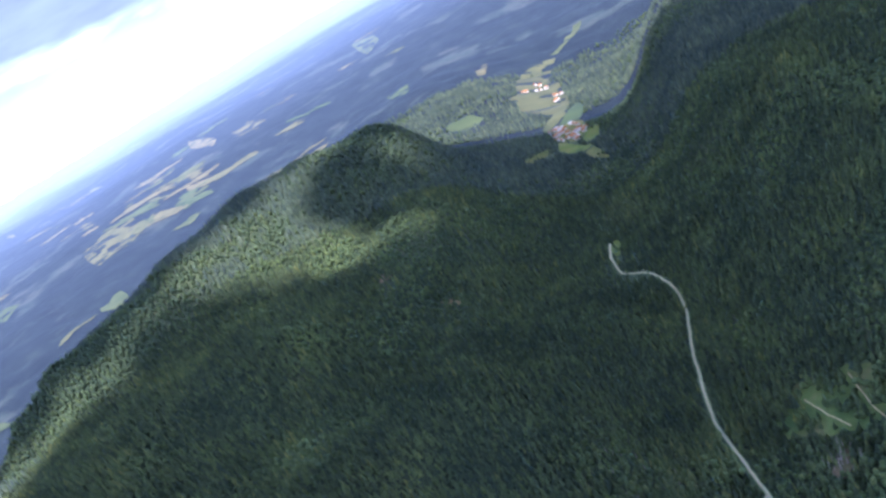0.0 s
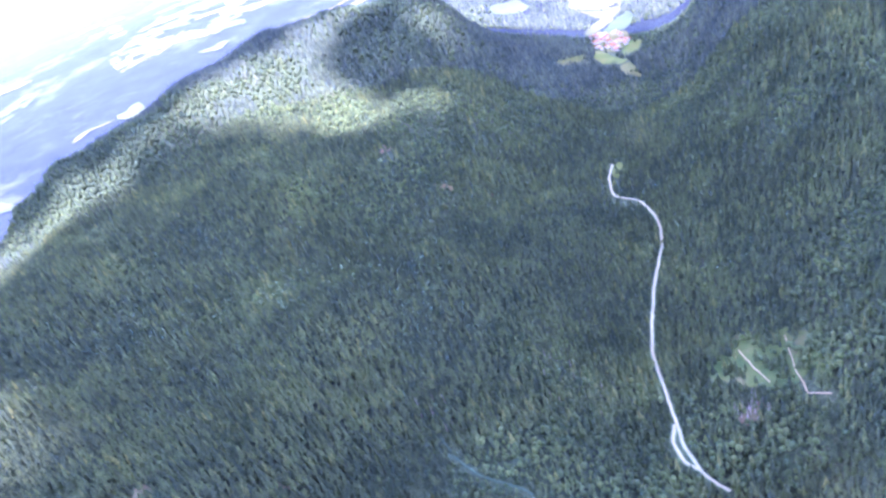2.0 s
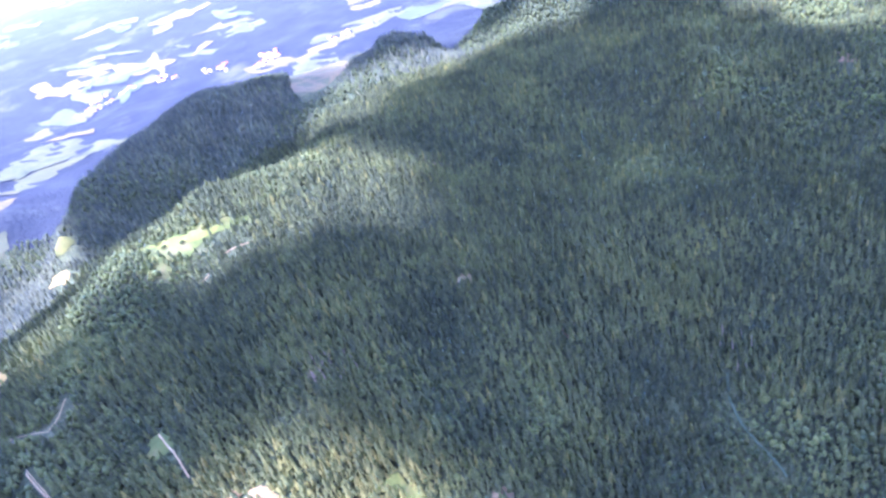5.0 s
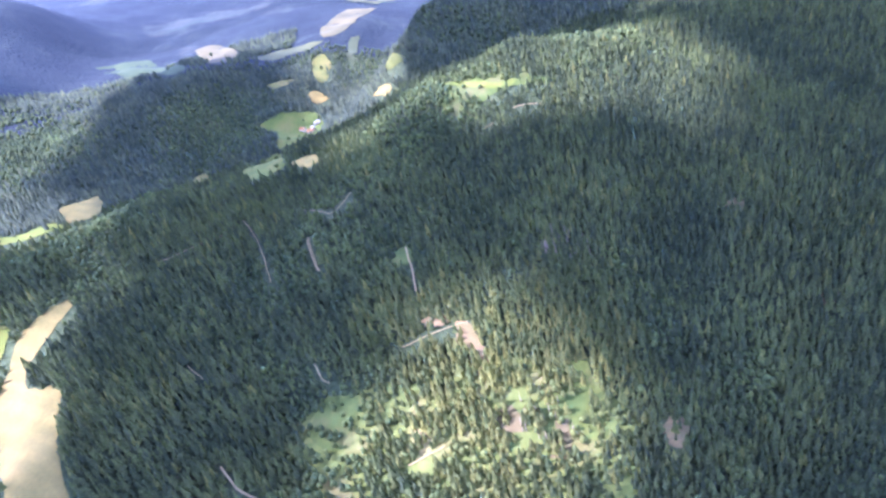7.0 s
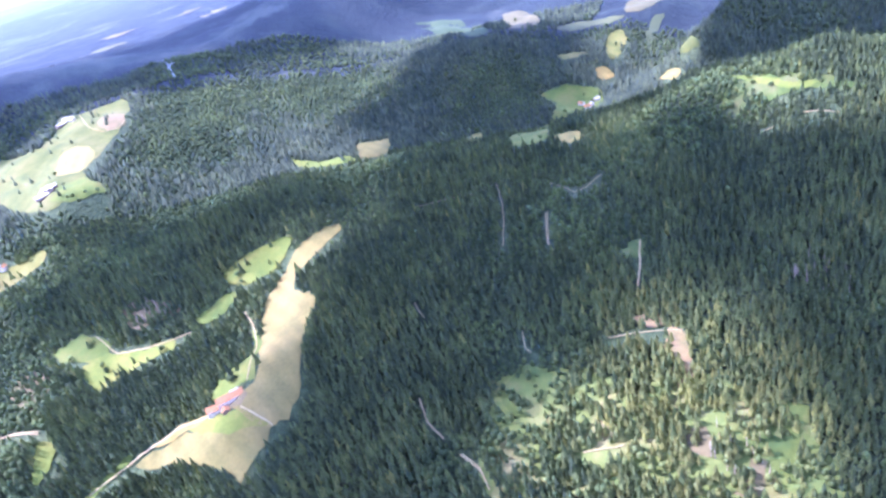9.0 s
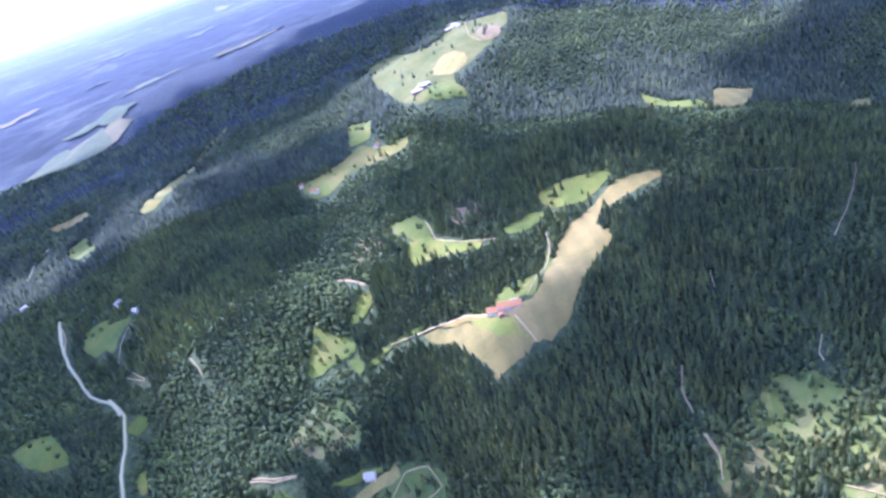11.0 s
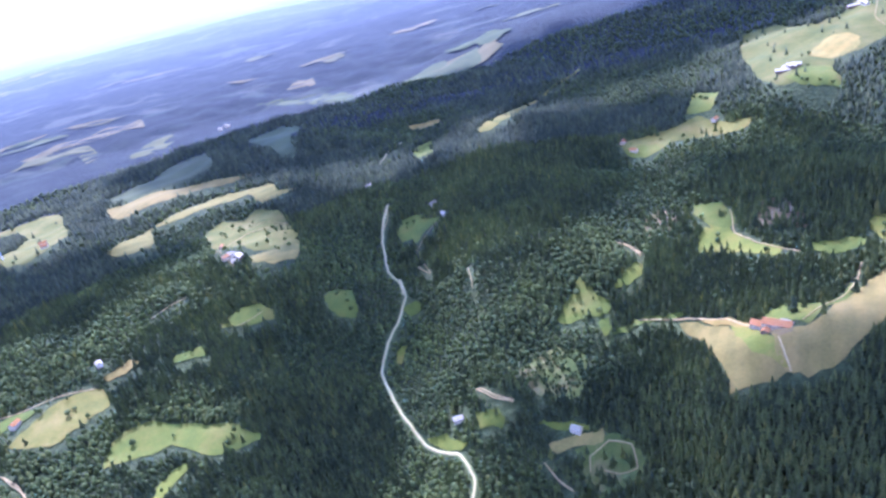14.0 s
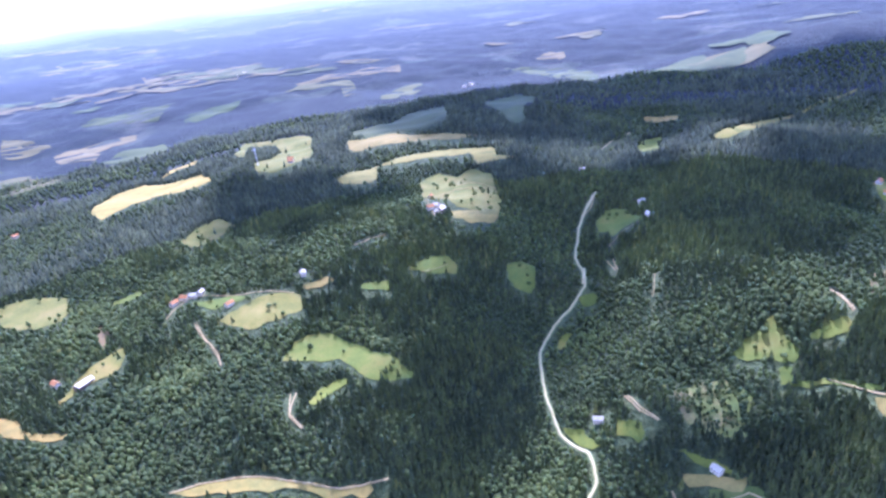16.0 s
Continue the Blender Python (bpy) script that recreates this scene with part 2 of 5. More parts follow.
# ---- helpers for meshes ----
def solid(name, verts, faces, material, parent=None, smooth=False):
    me = bpy.data.meshes.new(name)
    me.from_pydata([tuple(v) for v in verts], [], faces)
    me.materials.append(M[material])
    if smooth:
        me.polygons.foreach_set("use_smooth", [True] * len(me.polygons))
    ob = new(name, me)
    ob.parent = parent
    return ob


def part(name, bm, material, parent, label=""):
    me = bpy.data.meshes.new(name)
    bm.to_mesh(me)
    bm.free()
    me.materials.append(M[material])
    ob = new(name, me)
    ob.parent = parent
    return tagged(ob, label)


def sheet(name, verts, quads, material, smooth=True):
    """A large mesh from arrays of places and of quads or triangles."""
    me = bpy.data.meshes.new(name)
    n, k = quads.shape
    me.vertices.add(len(verts))
    me.vertices.foreach_set("co", np.asarray(verts, np.float32).ravel())
    me.loops.add(n * k)
    me.loops.foreach_set("vertex_index", quads.astype(np.int32).ravel())
    me.polygons.add(n)
    me.polygons.foreach_set("loop_start", np.arange(0, n * k, k, dtype=np.int32))
    me.polygons.foreach_set("use_smooth", np.full(n, smooth))
    me.update(calc_edges=True)
    me.materials.append(M[material])
    return new(name, me)


def inside(px, py, poly):
    """Which of the points lie within the polygon."""
    hit = np.zeros(px.shape, bool)
    for (ax, ay), (bx, by) in zip(poly, poly[1:] + poly[:1]):
        if ay != by:
            hit ^= ((ay > py) != (by > py)) & (px < (bx - ax) * (py - ay) / (by - ay) + ax)
    return hit


def rounded(poly, wobble, step, closed=True):
    """A smooth, slightly uneven outline or line through the corners."""
    n, out = len(poly), []
    for i in range(n if closed else n - 1):
        p = [Vector(poly[j % n] if closed else poly[max(0, min(n - 1, j))]) for j in (i - 1, i, i + 1, i + 2)]
        count = max(2, int((p[2] - p[1]).length / step))
        for k in range(count):
            t = k / count
            q = 0.5 * (2 * p[1] + (p[2] - p[0]) * t + (2 * p[0] - 5 * p[1] + 4 * p[2] - p[3]) * t * t + (3 * p[1] - p[0] - 3 * p[2] + p[3]) * t ** 3)
            q = p[1].lerp(p[2], t).lerp(q, 0.35)
            w = noise.noise_vector((q.x * 0.03, q.y * 0.03, 3.0)) + 0.6 * noise.noise_vector((q.x * 0.11, q.y * 0.11, 7.0))
            out.append((q.x + w.x * wobble, q.y + w.y * wobble))
    if not closed:
        out.append(tuple(poly[-1]))
    return out


# ---- the lie of the land: valley lines and crest lines, each x, y, z in metres ----
CENTRE = (80.0, 90.0, 812.0)
EDGE = 2800.0
VALLEYS = [
    [(300, -330, 125), (290, 0, 105), (220, 280, 88), (120, 440, 78), (44, 596, 79), (54, 885, 96), (15, 1121, 110), (90, 1450, 95), (117, 1766, 90), (260, 2600, 80), (500, 4200, 70)],
    [(300, -330, 125), (210, -560, 150), (224, -694, 185), (170, -830, 220), (190, -960, 265), (227, -1348, 335), (200, -1900, 350)],
    [(120, 440, 78), (-60, 420, 120), (-157, 445, 150), (-244, 551, 165), (-330, 640, 205)],
    [(15, 1121, 110), (-200, 1010, 170), (-420, 930, 225), (-620, 860, 275)],
    [(-700, -1000, 300), (-1000, -700, 240), (-1219, -600, 215), (-1300, -350, 180), (-1460, -235, 158), (-1900, 0, 130), (-2600, 300, 100), (-4000, 800, 80)],
    [(-1300, -100, 200), (-1260, 150, 245), (-1230, 450, 285)],
    [(-4000, 300, 60), (-2800, 1300, 60), (-2400, 1900, 60), (-1900, 2700, 70), (-1500, 4000, 70)],
    [(-2150, -950, 250), (-2300, -700, 210), (-2600, -800, 190), (-3400, -700, 170)],
    [(60, -420, 150), (-60, -560, 215), (-190, -650, 245), (-330, -760, 275)],
    [(-150, -80, 200), (-190, -260, 225), (-120, -420, 205), (60, -420, 150)],
]
CRESTS = [
    [(-560, 560, 262), (-450, 680, 285), (-307, 769, 293), (-170, 850, 225), (-60, 930, 150)],
    [(-371, 1400, 330), (-419, 1192, 311), (-620, 1080, 350), (-900, 900, 370), (-1050, 600, 355)],
    [(-1480, 60, 300), (-1569, 150, 355), (-1600, 300, 380), (-1700, 500, 390), (-1600, 620, 355), (-1430, 710, 320), (-1330, 880, 425), (-1203, 1086, 432), (-1119, 1178, 450), (-999, 1288, 460), (-897, 1367, 485), (-727, 1536, 500), (-565, 1603, 505), (-430, 1690, 480)],
    [(-1050, 600, 350), (-1000, 420, 375), (-1010, 230, 400), (-985, 83, 384), (-913, -81, 322), (-860, -190, 312), (-830, -300, 338), (-780, -430, 366), (-720, -560, 378), (-640, -700, 378), (-540, -800, 350)],
    [(-913, -81, 322), (-689, -114, 346), (-593, -18, 319), (-441, 36, 296), (-389, 83, 263), (-272, 143, 223), (-150, 250, 160)],
    [(-689, -300, 335), (-483, -440, 326), (-360, -450, 332), (-271, -459, 327), (-209, -443, 285)],
    [(-332, -245, 282), (-250, -180, 265)],
    [(-540, -800, 350), (-420, -640, 318), (-300, -700, 315), (-202, -825, 307), (-60, -900, 330), (-130, -1575, 372)],
    [(60, -620, 240), (20, -740, 275), (0, -850, 320)],
    [(-754, -1229, 410), (-900, -1350, 430), (-1101, -1525, 455), (-1500, -1650, 450)],
    [(-430, -2620, 480), (-556, -2576, 505), (-699, -2535, 500), (-901, -2461, 515), (-1101, -2371, 530), (-1342, -2235, 550), (-1450, -2120, 550), (-1639, -1991, 505), (-1856, -1796, 440), (-2100, -1550, 460), (-2700, -1500, 520)],
    [(-1650, -600, 300), (-1900, -650, 290)],
    [(-1700, -300, 220), (-1950, -280, 220), (-2300, -150, 200)],
    [(420, -520, 215), (714, -547, 270), (800, -900, 330), (537, -1150, 345), (420, -1000, 300)],
    [(1037, -1398, 370), (600, -1900, 385), (-100, -2300, 390)],
    [(1600, -2400, 390), (900, -3600, 380), (-300, -4200, 390), (-2000, -4200, 430)],
    [(420, 300, 200), (480, 700, 260), (560, 1100, 330), (480, 1600, 300), (560, 2200, 330)],
    [(900, 200, 420), (1000, 900, 520), (1000, 1700, 520), (1000, 2600, 480)],
    [(-300, 2600, 250), (-700, 3300, 200)],
    [(-1500, 1300, 170), (-1250, 1000, 250)],
]


def line_samples():
    out = []
    for line in VALLEYS + CRESTS:
        for a, b in zip(line[:-1], line[1:]):
            n = max(1, int(math.hypot(b[0] - a[0], b[1] - a[1]) / 70))
            out += [[a[k] + (b[k] - a[k]) * i / n for k in range(3)] for i in range(n)]
        out.append(list(line[-1]))
    return np.array(out, float)


SAMPLES = line_samples()


def rough(x, y):
    """Small folds of the hillsides, about +-1."""
    s = np.sin(x * .0121 + 1.3 * np.sin(y * .0083 + .4)) * np.cos(y * .0137 + 1.1 * np.sin(x * .0071 + 2.0))
    s += .55 * np.sin(x * .027 + y * .017 + 1.7 * np.sin(y * .013 - x * .009)) + .3 * np.sin(y * .049 - x * .033 + 1.2 * np.sin(x * .021))
    return s * .55


def height(x, y):
    """Height of the land at the plan's x, y (arrays)."""
    x, y = np.atleast_1d(np.asarray(x, float)), np.atleast_1d(np.asarray(y, float))
    z = np.empty(x.shape)
    for i in range(0, len(x), 20000):
        px, py = x[i:i + 20000, None], y[i:i + 20000, None]
        d = (px - SAMPLES[:, 0]) ** 2 + (py - SAMPLES[:, 1]) ** 2 + 45.0 ** 2
        w = d ** -1.6
        z[i:i + 20000] = (w * SAMPLES[:, 2]).sum(1) / w.sum(1)
    d = np.hypot(x - CENTRE[0], y - CENTRE[1])
    far = np.clip((d - 4000) / 6000, 0, 1)
    hills = 60 * np.sin(x * .0011 + 2 * np.sin(y * .0005)) * np.sin(y * .0013 + x * .0004)
    flat = 330 + 60 * np.clip(-y / 6000, -3, 1)
    return z * (1 - far) + (flat + hills) * far + 11 * rough(x, y) * (1 - far)


def place(x, y, lift=0.0):
    """World places on the land. Past EDGE the land is drawn in towards the middle along the line of sight, to close the view within the lens's reach."""
    x, y = np.atleast_1d(np.asarray(x, float)), np.atleast_1d(np.asarray(y, float))
    z = height(x, y) + lift
    d = np.hypot(x - CENTRE[0], y - CENTRE[1])
    near = np.where(d > EDGE, EDGE + 1900 * (1 - np.exp(-(d - EDGE) / 5200)), d)
    s = near / np.maximum(d, 1e-6)
    return np.stack([CENTRE[0] + (x - CENTRE[0]) * s, CENTRE[1] + (y - CENTRE[1]) * s, CENTRE[2] + (z - CENTRE[2]) * s], 1)


# ---- what lies where: fields, roads, houses (metres) ----
FIELDS = []
FIELDS.append(("stubble", [(-285, -480), (-315, -455), (-277, -404), (-260, -412), (-264, -437)]))
FIELDS.append(("dry", [(-866, -1682), (-941, -1650), (-947, -1473), (-1074, -1541), (-1181, -1646), (-1155, -1540), (-1250, -1480), (-1232, -1432), (-1077, -1325), (-1019, -1310), (-919, -1264), (-859, -1254), (-818, -1209), (-820, -1176), (-805, -1145), (-735, -1175), (-699, -1191), (-698, -1280), (-750, -1437), (-777, -1518)]))
FIELDS.append(("ripe", [(-835, -1315), (-910, -1370), (-954, -1354), (-963, -1324), (-914, -1269), (-855, -1259), (-828, -1281)]))
FIELDS.append(("bare", [(-1080, -1407), (-1151, -1436), (-1151, -1377), (-1084, -1322), (-1047, -1344)]))
FIELDS.append(("meadow", [(-719, -1207), (-779, -1235), (-825, -1219), (-809, -1157), (-803, -1144), (-731, -1169)]))
FIELDS.append(("meadow", [(315, -924), (293, -955), (272, -940), (269, -878), (303, -885)]))
FIELDS.append(("meadow", [(179, -1145), (153, -1196), (112, -1173), (116, -1115), (168, -1101)]))
FIELDS.append(("meadow", [(-62, -703), (-117, -754), (-109, -716), (-81, -691)]))
FIELDS.append(("stubble", [(-650, -494), (-602, -542), (-562, -548), (-509, -546), (-440, -530), (-372, -484), (-338, -460), (-303, -464), (-284, -453), (-268, -410), (-283, -394), (-325, -395), (-367, -414), (-397, -428), (-439, -447), (-472, -446), (-491, -465), (-485, -479), (-503, -506), (-540, -520), (-583, -508), (-624, -485)]))
FIELDS.append(("stubble", [(-220, -617), (-243, -595), (-271, -506), (-273, -468), (-268, -428), (-265, -413), (-249, -412), (-223, -425), (-203, -428), (-213, -460), (-217, -492), (-222, -522), (-224, -567)]))
FIELDS.append(("meadow", [(-266, -548), (-278, -500), (-276, -461), (-268, -430), (-264, -414), (-256, -430), (-247, -459), (-254, -500)]))
FIELDS.append(("stubble", [(-247, -598), (-269, -570), (-282, -517), (-275, -518), (-246, -590)]))
FIELDS.append(("bare", [(-288, -492), (-303, -476), (-298, -461), (-283, -461), (-278, -479)]))
FIELDS.append(("meadow", [(-302, -528), (-321, -526), (-342, -501), (-331, -475), (-308, -483), (-293, -503)]))
FIELDS.append(("meadow", [(-367, -895), (-401, -864), (-404, -829), (-392, -794), (-362, -814), (-354, -862)]))
FIELDS.append(("meadow", [(-441, -655), (-492, -632), (-502, -605), (-464, -615), (-432, -637)]))
FIELDS.append(("openwood", [(20, -623), (-40, -660), (-78, -638), (-72, -568), (-27, -555), (14, -583)]))
FIELDS.append(("bare", [(-270, -882), (-328, -901), (-339, -879), (-300, -830), (-249, -820)]))
FIELDS.append(("meadow", [(204, -798), (188, -806), (199, -764), (207, -772)]))
FIELDS.append(("meadow", [(15, -536), (-38, -520), (-49, -506), (-4, -521)]))
FIELDS.append(("meadow", [(99, -574), (63, -562), (60, -548), (95, -556)]))
FIELDS.append(("meadow", [(-539, -658), (-584, -615), (-615, -559), (-576, -562), (-541, -567), (-511, -601), (-512, -635)]))
FIELDS.append(("meadow", [(-350, -816), (-384, -774), (-384, -720), (-409, -674), (-388, -660), (-355, -722), (-324, -775)]))
FIELDS.append(("meadow", [(-323, -536), (-361, -488), (-423, -538), (-419, -523), (-367, -478), (-316, -463), (-309, -503)]))
FIELDS.append(("bare", [(-434, -806), (-465, -776), (-467, -715), (-465, -683), (-429, -714), (-400, -750)]))
FIELDS.append(("meadow", [(-127, -739), (-137, -710), (-141, -691), (-124, -680), (-106, -693), (-79, -690), (-57, -705), (-88, -716), (-110, -717)]))
FIELDS.append(("meadow", [(-116, -674), (-145, -657), (-186, -655), (-227, -636), (-231, -624), (-188, -642), (-131, -650)]))
FIELDS.append(("dry", [(-347, -1244), (-458, -1253), (-542, -1258), (-562, -1211), (-614, -1152), (-579, -1138), (-496, -1182), (-400, -1170), (-351, -1187)]))
FIELDS.append(("meadow", [(-589, -1386), (-620, -1316), (-571, -1250), (-527, -1283)]))
FIELDS.append(("meadow", [(163, -1196), (108, -1159), (76, -1117), (118, -1107), (137, -1072), (153, -1117)]))
FIELDS.append(("dry", [(588, -1334), (527, -1335), (414, -1257), (385, -1146), (424, -1115), (491, -1153), (561, -1167)]))
FIELDS.append(("ripe", [(482, -1094), (435, -1124), (389, -1129), (388, -1086), (439, -1059)]))
FIELDS.append(("meadow", [(326, -933), (294, -957), (270, -911), (265, -892), (317, -900)]))
FIELDS.append(("meadow", [(515, -893), (487, -927), (446, -935), (417, -897), (455, -895), (493, -882)]))
FIELDS.append(("stubble", [(-1210, -767), (-1237, -752), (-1258, -702), (-1192, -665), (-1161, -671), (-1140, -721)]))
FIELDS.append(("meadow", [(-1119, -901), (-1115, -848), (-1138, -749), (-1116, -727), (-1072, -839)]))
FIELDS.append(("ripe", [(-1275, -492), (-1303, -472), (-986, -311), (-1236, -471)]))
FIELDS.append(("meadow", [(-993, -302), (-1313, -332), (-1350, -302), (-948, -209), (-933, -272)]))
FIELDS.append(("meadow", [(-1521, -366), (-1580, -306), (-1566, -222), (-1485, -197), (-1407, -235), (-1379, -308), (-1491, -319)]))
FIELDS.append(("ripe", [(-946, -204), (-970, -160), (-935, -140), (-913, -163)]))
FIELDS.append(("stubble", [(-1422, -56), (-1432, -34), (-1392, -3), (-1384, -25)]))
FIELDS.append(("stubble", [(-1654, -241), (-1679, -217), (-1657, -187), (-1616, -216)]))
FIELDS.append(("dry", [(-2353, -1035), (-2390, -865), (-1890, -592), (-1861, -655), (-2153, -871)]))
FIELDS.append(("dry", [(-2430, -701), (-2350, -593), (-2130, -482), (-1933, -536)]))
FIELDS.append(("meadow", [(-351, -1200), (-415, -1203), (-414, -1167), (-380, -1153), (-351, -1171)]))
FIELDS.append(("meadow", [(-371, -892), (-400, -860), (-388, -811), (-377, -737), (-328, -756), (-317, -769), (-358, -800), (-357, -849)]))
FIELDS.append(("bare", [(-300, -900), (-332, -891), (-329, -857), (-267, -821), (-246, -838)]))
FIELDS.append(("glade", [(-934, 77), (-971, 143), (-927, 232), (-898, 299), (-905, 189), (-879, 106)]))
FIELDS.append(("bare", [(-413, 452), (-398, 458), (-388, 444), (-398, 434)]))
FIELDS.append(("bare", [(-584, 421), (-573, 434), (-550, 418), (-568, 404)]))
FIELDS.append(("glade", [(96, 688), (149, 723), (209, 692), (240, 655), (230, 626), (192, 604), (147, 623), (106, 657)]))
FIELDS.append(("bare", [(117, 586), (150, 604), (159, 585), (127, 571)]))
FIELDS.append(("meadow", [(16, 1231), (29, 1292), (39, 1273), (29, 1200)]))
FIELDS.append(("bare", [(-310, 1104), (-291, 1120), (-266, 1107), (-290, 1102)]))
FIELDS.append(("bare", [(-223, 1128), (-215, 1139), (-208, 1116), (-217, 1108)]))
FIELDS.append(("bare", [(-434, 1179), (-405, 1205), (-386, 1170), (-411, 1155)]))
FIELDS.append(("dry", [(-18, 2815), (40, 3074), (97, 3108), (183, 3183), (160, 3004), (102, 2791), (133, 2674), (127, 2569), (131, 2453), (98, 2378), (53, 2285), (19, 2324), (-47, 2432), (-44, 2552), (-102, 2527), (-38, 2600)]))
FIELDS.append(("meadow", [(127, 2428), (85, 2240), (15, 2142), (-6, 2170), (44, 2265), (88, 2360)]))
FIELDS.append(("stubble", [(112, 2294), (140, 2388), (156, 2288), (133, 2205), (92, 2155), (51, 2160)]))
FIELDS.append(("dry", [(20, 2075), (51, 2160), (88, 2161), (127, 2146), (118, 2053), (76, 1970), (35, 1986)]))
FIELDS.append(("meadow", [(23, 1981), (108, 1883), (80, 1855), (39, 1882), (14, 1921)]))
FIELDS.append(("meadow", [(120, 2048), (154, 2031), (138, 1961), (110, 1930), (86, 1961)]))
FIELDS.append(("dry", [(75, 1831), (107, 1853), (124, 1732), (86, 1779)]))
FIELDS.append(("dry", [(-91, 1876), (-20, 1934), (-7, 1919), (-74, 1861)]))
FIELDS.append(("ripe", [(172, 3229), (249, 3362), (331, 3547), (385, 3710), (393, 3593), (332, 3425), (262, 3312), (192, 3210)]))
FIELDS.append(("openwood", [(-376, -172), (-404, -133), (-397, -70), (-378, -5), (-396, 58), (-385, 116), (-358, 162), (-309, 185), (-266, 185), (-225, 140), (-218, 36), (-225, -75), (-225, -147), (-290, -170)]))
FIELDS.append(("dry", [(-177, 3331), (-134, 3637), (-119, 3352), (-155, 3116)]))
FIELDS.append(("stubble", [(-776, 4095), (-640, 4150), (-584, 3777), (-642, 3582)]))
FIELDS.append(("meadow", [(-305, 2392), (-217, 2425), (-165, 2386), (-211, 2347), (-290, 2341)]))
FIELDS.append(("dry", [(-3252, 4206), (-3088, 4624), (-2612, 4073), (-2842, 3727)]))
FIELDS.append(("stubble", [(-2615, 6068), (-2470, 6206), (-2151, 5768), (-2133, 5498), (-2401, 5621)]))
FIELDS.append(("stubble", [(-3468, 6921), (-2883, 6278), (-2778, 5910), (-3224, 6390)]))
FIELDS.append(("dry", [(-1563, 7700), (-1245, 7454), (-1131, 6932), (-1201, 6398)]))
FIELDS.append(("ripe", [(-1641, 717), (-2709, 1392), (-1565, 864), (-1492, 711), (-1529, 665)]))
FIELDS.append(("dry", [(-3219, 1504), (-3141, 1850), (-2943, 2056), (-2903, 1729), (-2961, 1486)]))
FIELDS.append(("dry", [(-3806, 2137), (-3615, 2237), (-3247, 2015), (-3361, 1882)]))
FIELDS.append(("stubble", [(-2858, 2205), (-2791, 2326), (-2577, 2275), (-2720, 2166)]))
FIELDS.append(("stubble", [(-3700, 3379), (-3628, 3768), (-3448, 3686), (-3400, 3251)]))
FIELDS.append(("stubble", [(-6433, 3628), (-6280, 3857), (-6127, 4258), (-6064, 4483), (-5495, 3540), (-5699, 3238)]))
FIELDS.append(("ripe", [(-2978, 1284), (-2862, 1465), (-1732, 959), (-1515, 777), (-1485, 696), (-1549, 673)]))
FIELDS.append(("dry", [(-3269, 1150), (-3100, 1398), (-3021, 1774), (-2983, 1863), (-2926, 1607), (-2954, 1321), (-3104, 1138)]))
FIELDS.append(("dry", [(-3342, 35), (-3330, 238), (-2837, 441), (-2864, 300), (-2748, 143), (-2640, -9)]))
FIELDS.append(("stubble", [(-4577, 429), (-4668, 707), (-4475, 747), (-4316, 510)]))
FIELDS.append(("stubble", [(-4316, 1417), (-4215, 1664), (-3944, 1617), (-3933, 1373)]))
FIELDS.append(("dry", [(-2241, -213), (-2583, -106), (-2511, -18), (-2135, -121), (-2075, -198)]))
FIELDS.append(("meadow", [(-1008, 91), (-930, 172), (-916, 216), (-903, 200), (-941, 134)]))
FIELDS.append(("dry", [(1312, -1525), (1371, -1679), (1235, -1689), (1137, -1702), (992, -1429), (1011, -1349), (1047, -1302), (1111, -1325), (1162, -1402), (1126, -1435), (1150, -1532), (1242, -1644), (1326, -1627), (1265, -1499)]))
FIELDS.append(("ripe", [(1498, -1110), (1545, -1233), (1484, -1272), (1474, -1412), (1454, -1528), (1432, -1481), (1466, -1374), (1476, -1298), (1360, -1342), (1324, -1362), (1247, -1309), (1287, -1244), (1365, -1198), (1405, -1154), (1424, -1110), (1423, -1067)]))
FIELDS.append(("dry", [(2195, -1661), (2176, -1795), (2025, -1909), (1983, -1850), (2035, -1732), (1927, -1590), (2053, -1562)]))
FIELDS.append(("stubble", [(1884, -1570), (1889, -1689), (1786, -1777), (1722, -1710), (1739, -1599), (1839, -1546)]))
FIELDS.append(("dry", [(1936, -2100), (1923, -2301), (1817, -2344), (1745, -2210), (1779, -2056), (1871, -2030)]))
FIELDS.append(("dry", [(2583, -2183), (2613, -2323), (2458, -2395), (2430, -2503), (2357, -2539), (2078, -2113), (2196, -2111)]))
FIELDS.append(("dry", [(3539, -3703), (3290, -3721), (2945, -3792), (2756, -3486), (2733, -3172), (3140, -3312)]))
FIELDS.append(("meadow", [(2853, -1996), (2565, -1913), (2320, -1785), (2354, -1719), (2402, -1658), (2504, -1696)]))
FIELDS.append(("stubble", [(1015, -1704), (940, -1761), (864, -1987), (791, -2053), (701, -1798), (799, -1695), (913, -1651)]))
FIELDS.append(("stubble", [(948, -1594), (821, -1657), (640, -1651), (552, -1640), (640, -1591), (757, -1578), (867, -1500), (915, -1520)]))
FIELDS.append(("ripe", [(843, -1277), (805, -1352), (739, -1436), (621, -1525), (497, -1546), (471, -1501), (413, -1480), (505, -1446), (551, -1506), (647, -1452), (699, -1415), (770, -1385), (743, -1279), (810, -1254)]))
FIELDS.append(("dry", [(617, -1286), (590, -1345), (545, -1316), (515, -1395), (452, -1352), (411, -1234), (406, -1154), (476, -1127), (519, -1183), (575, -1183)]))
FIELDS.append(("ripe", [(487, -1099), (394, -1157), (385, -1106), (456, -1056)]))
FIELDS.append(("stubble", [(644, -2086), (531, -2127), (459, -2053), (478, -1906), (452, -1810), (494, -1763), (532, -1858), (613, -1964)]))
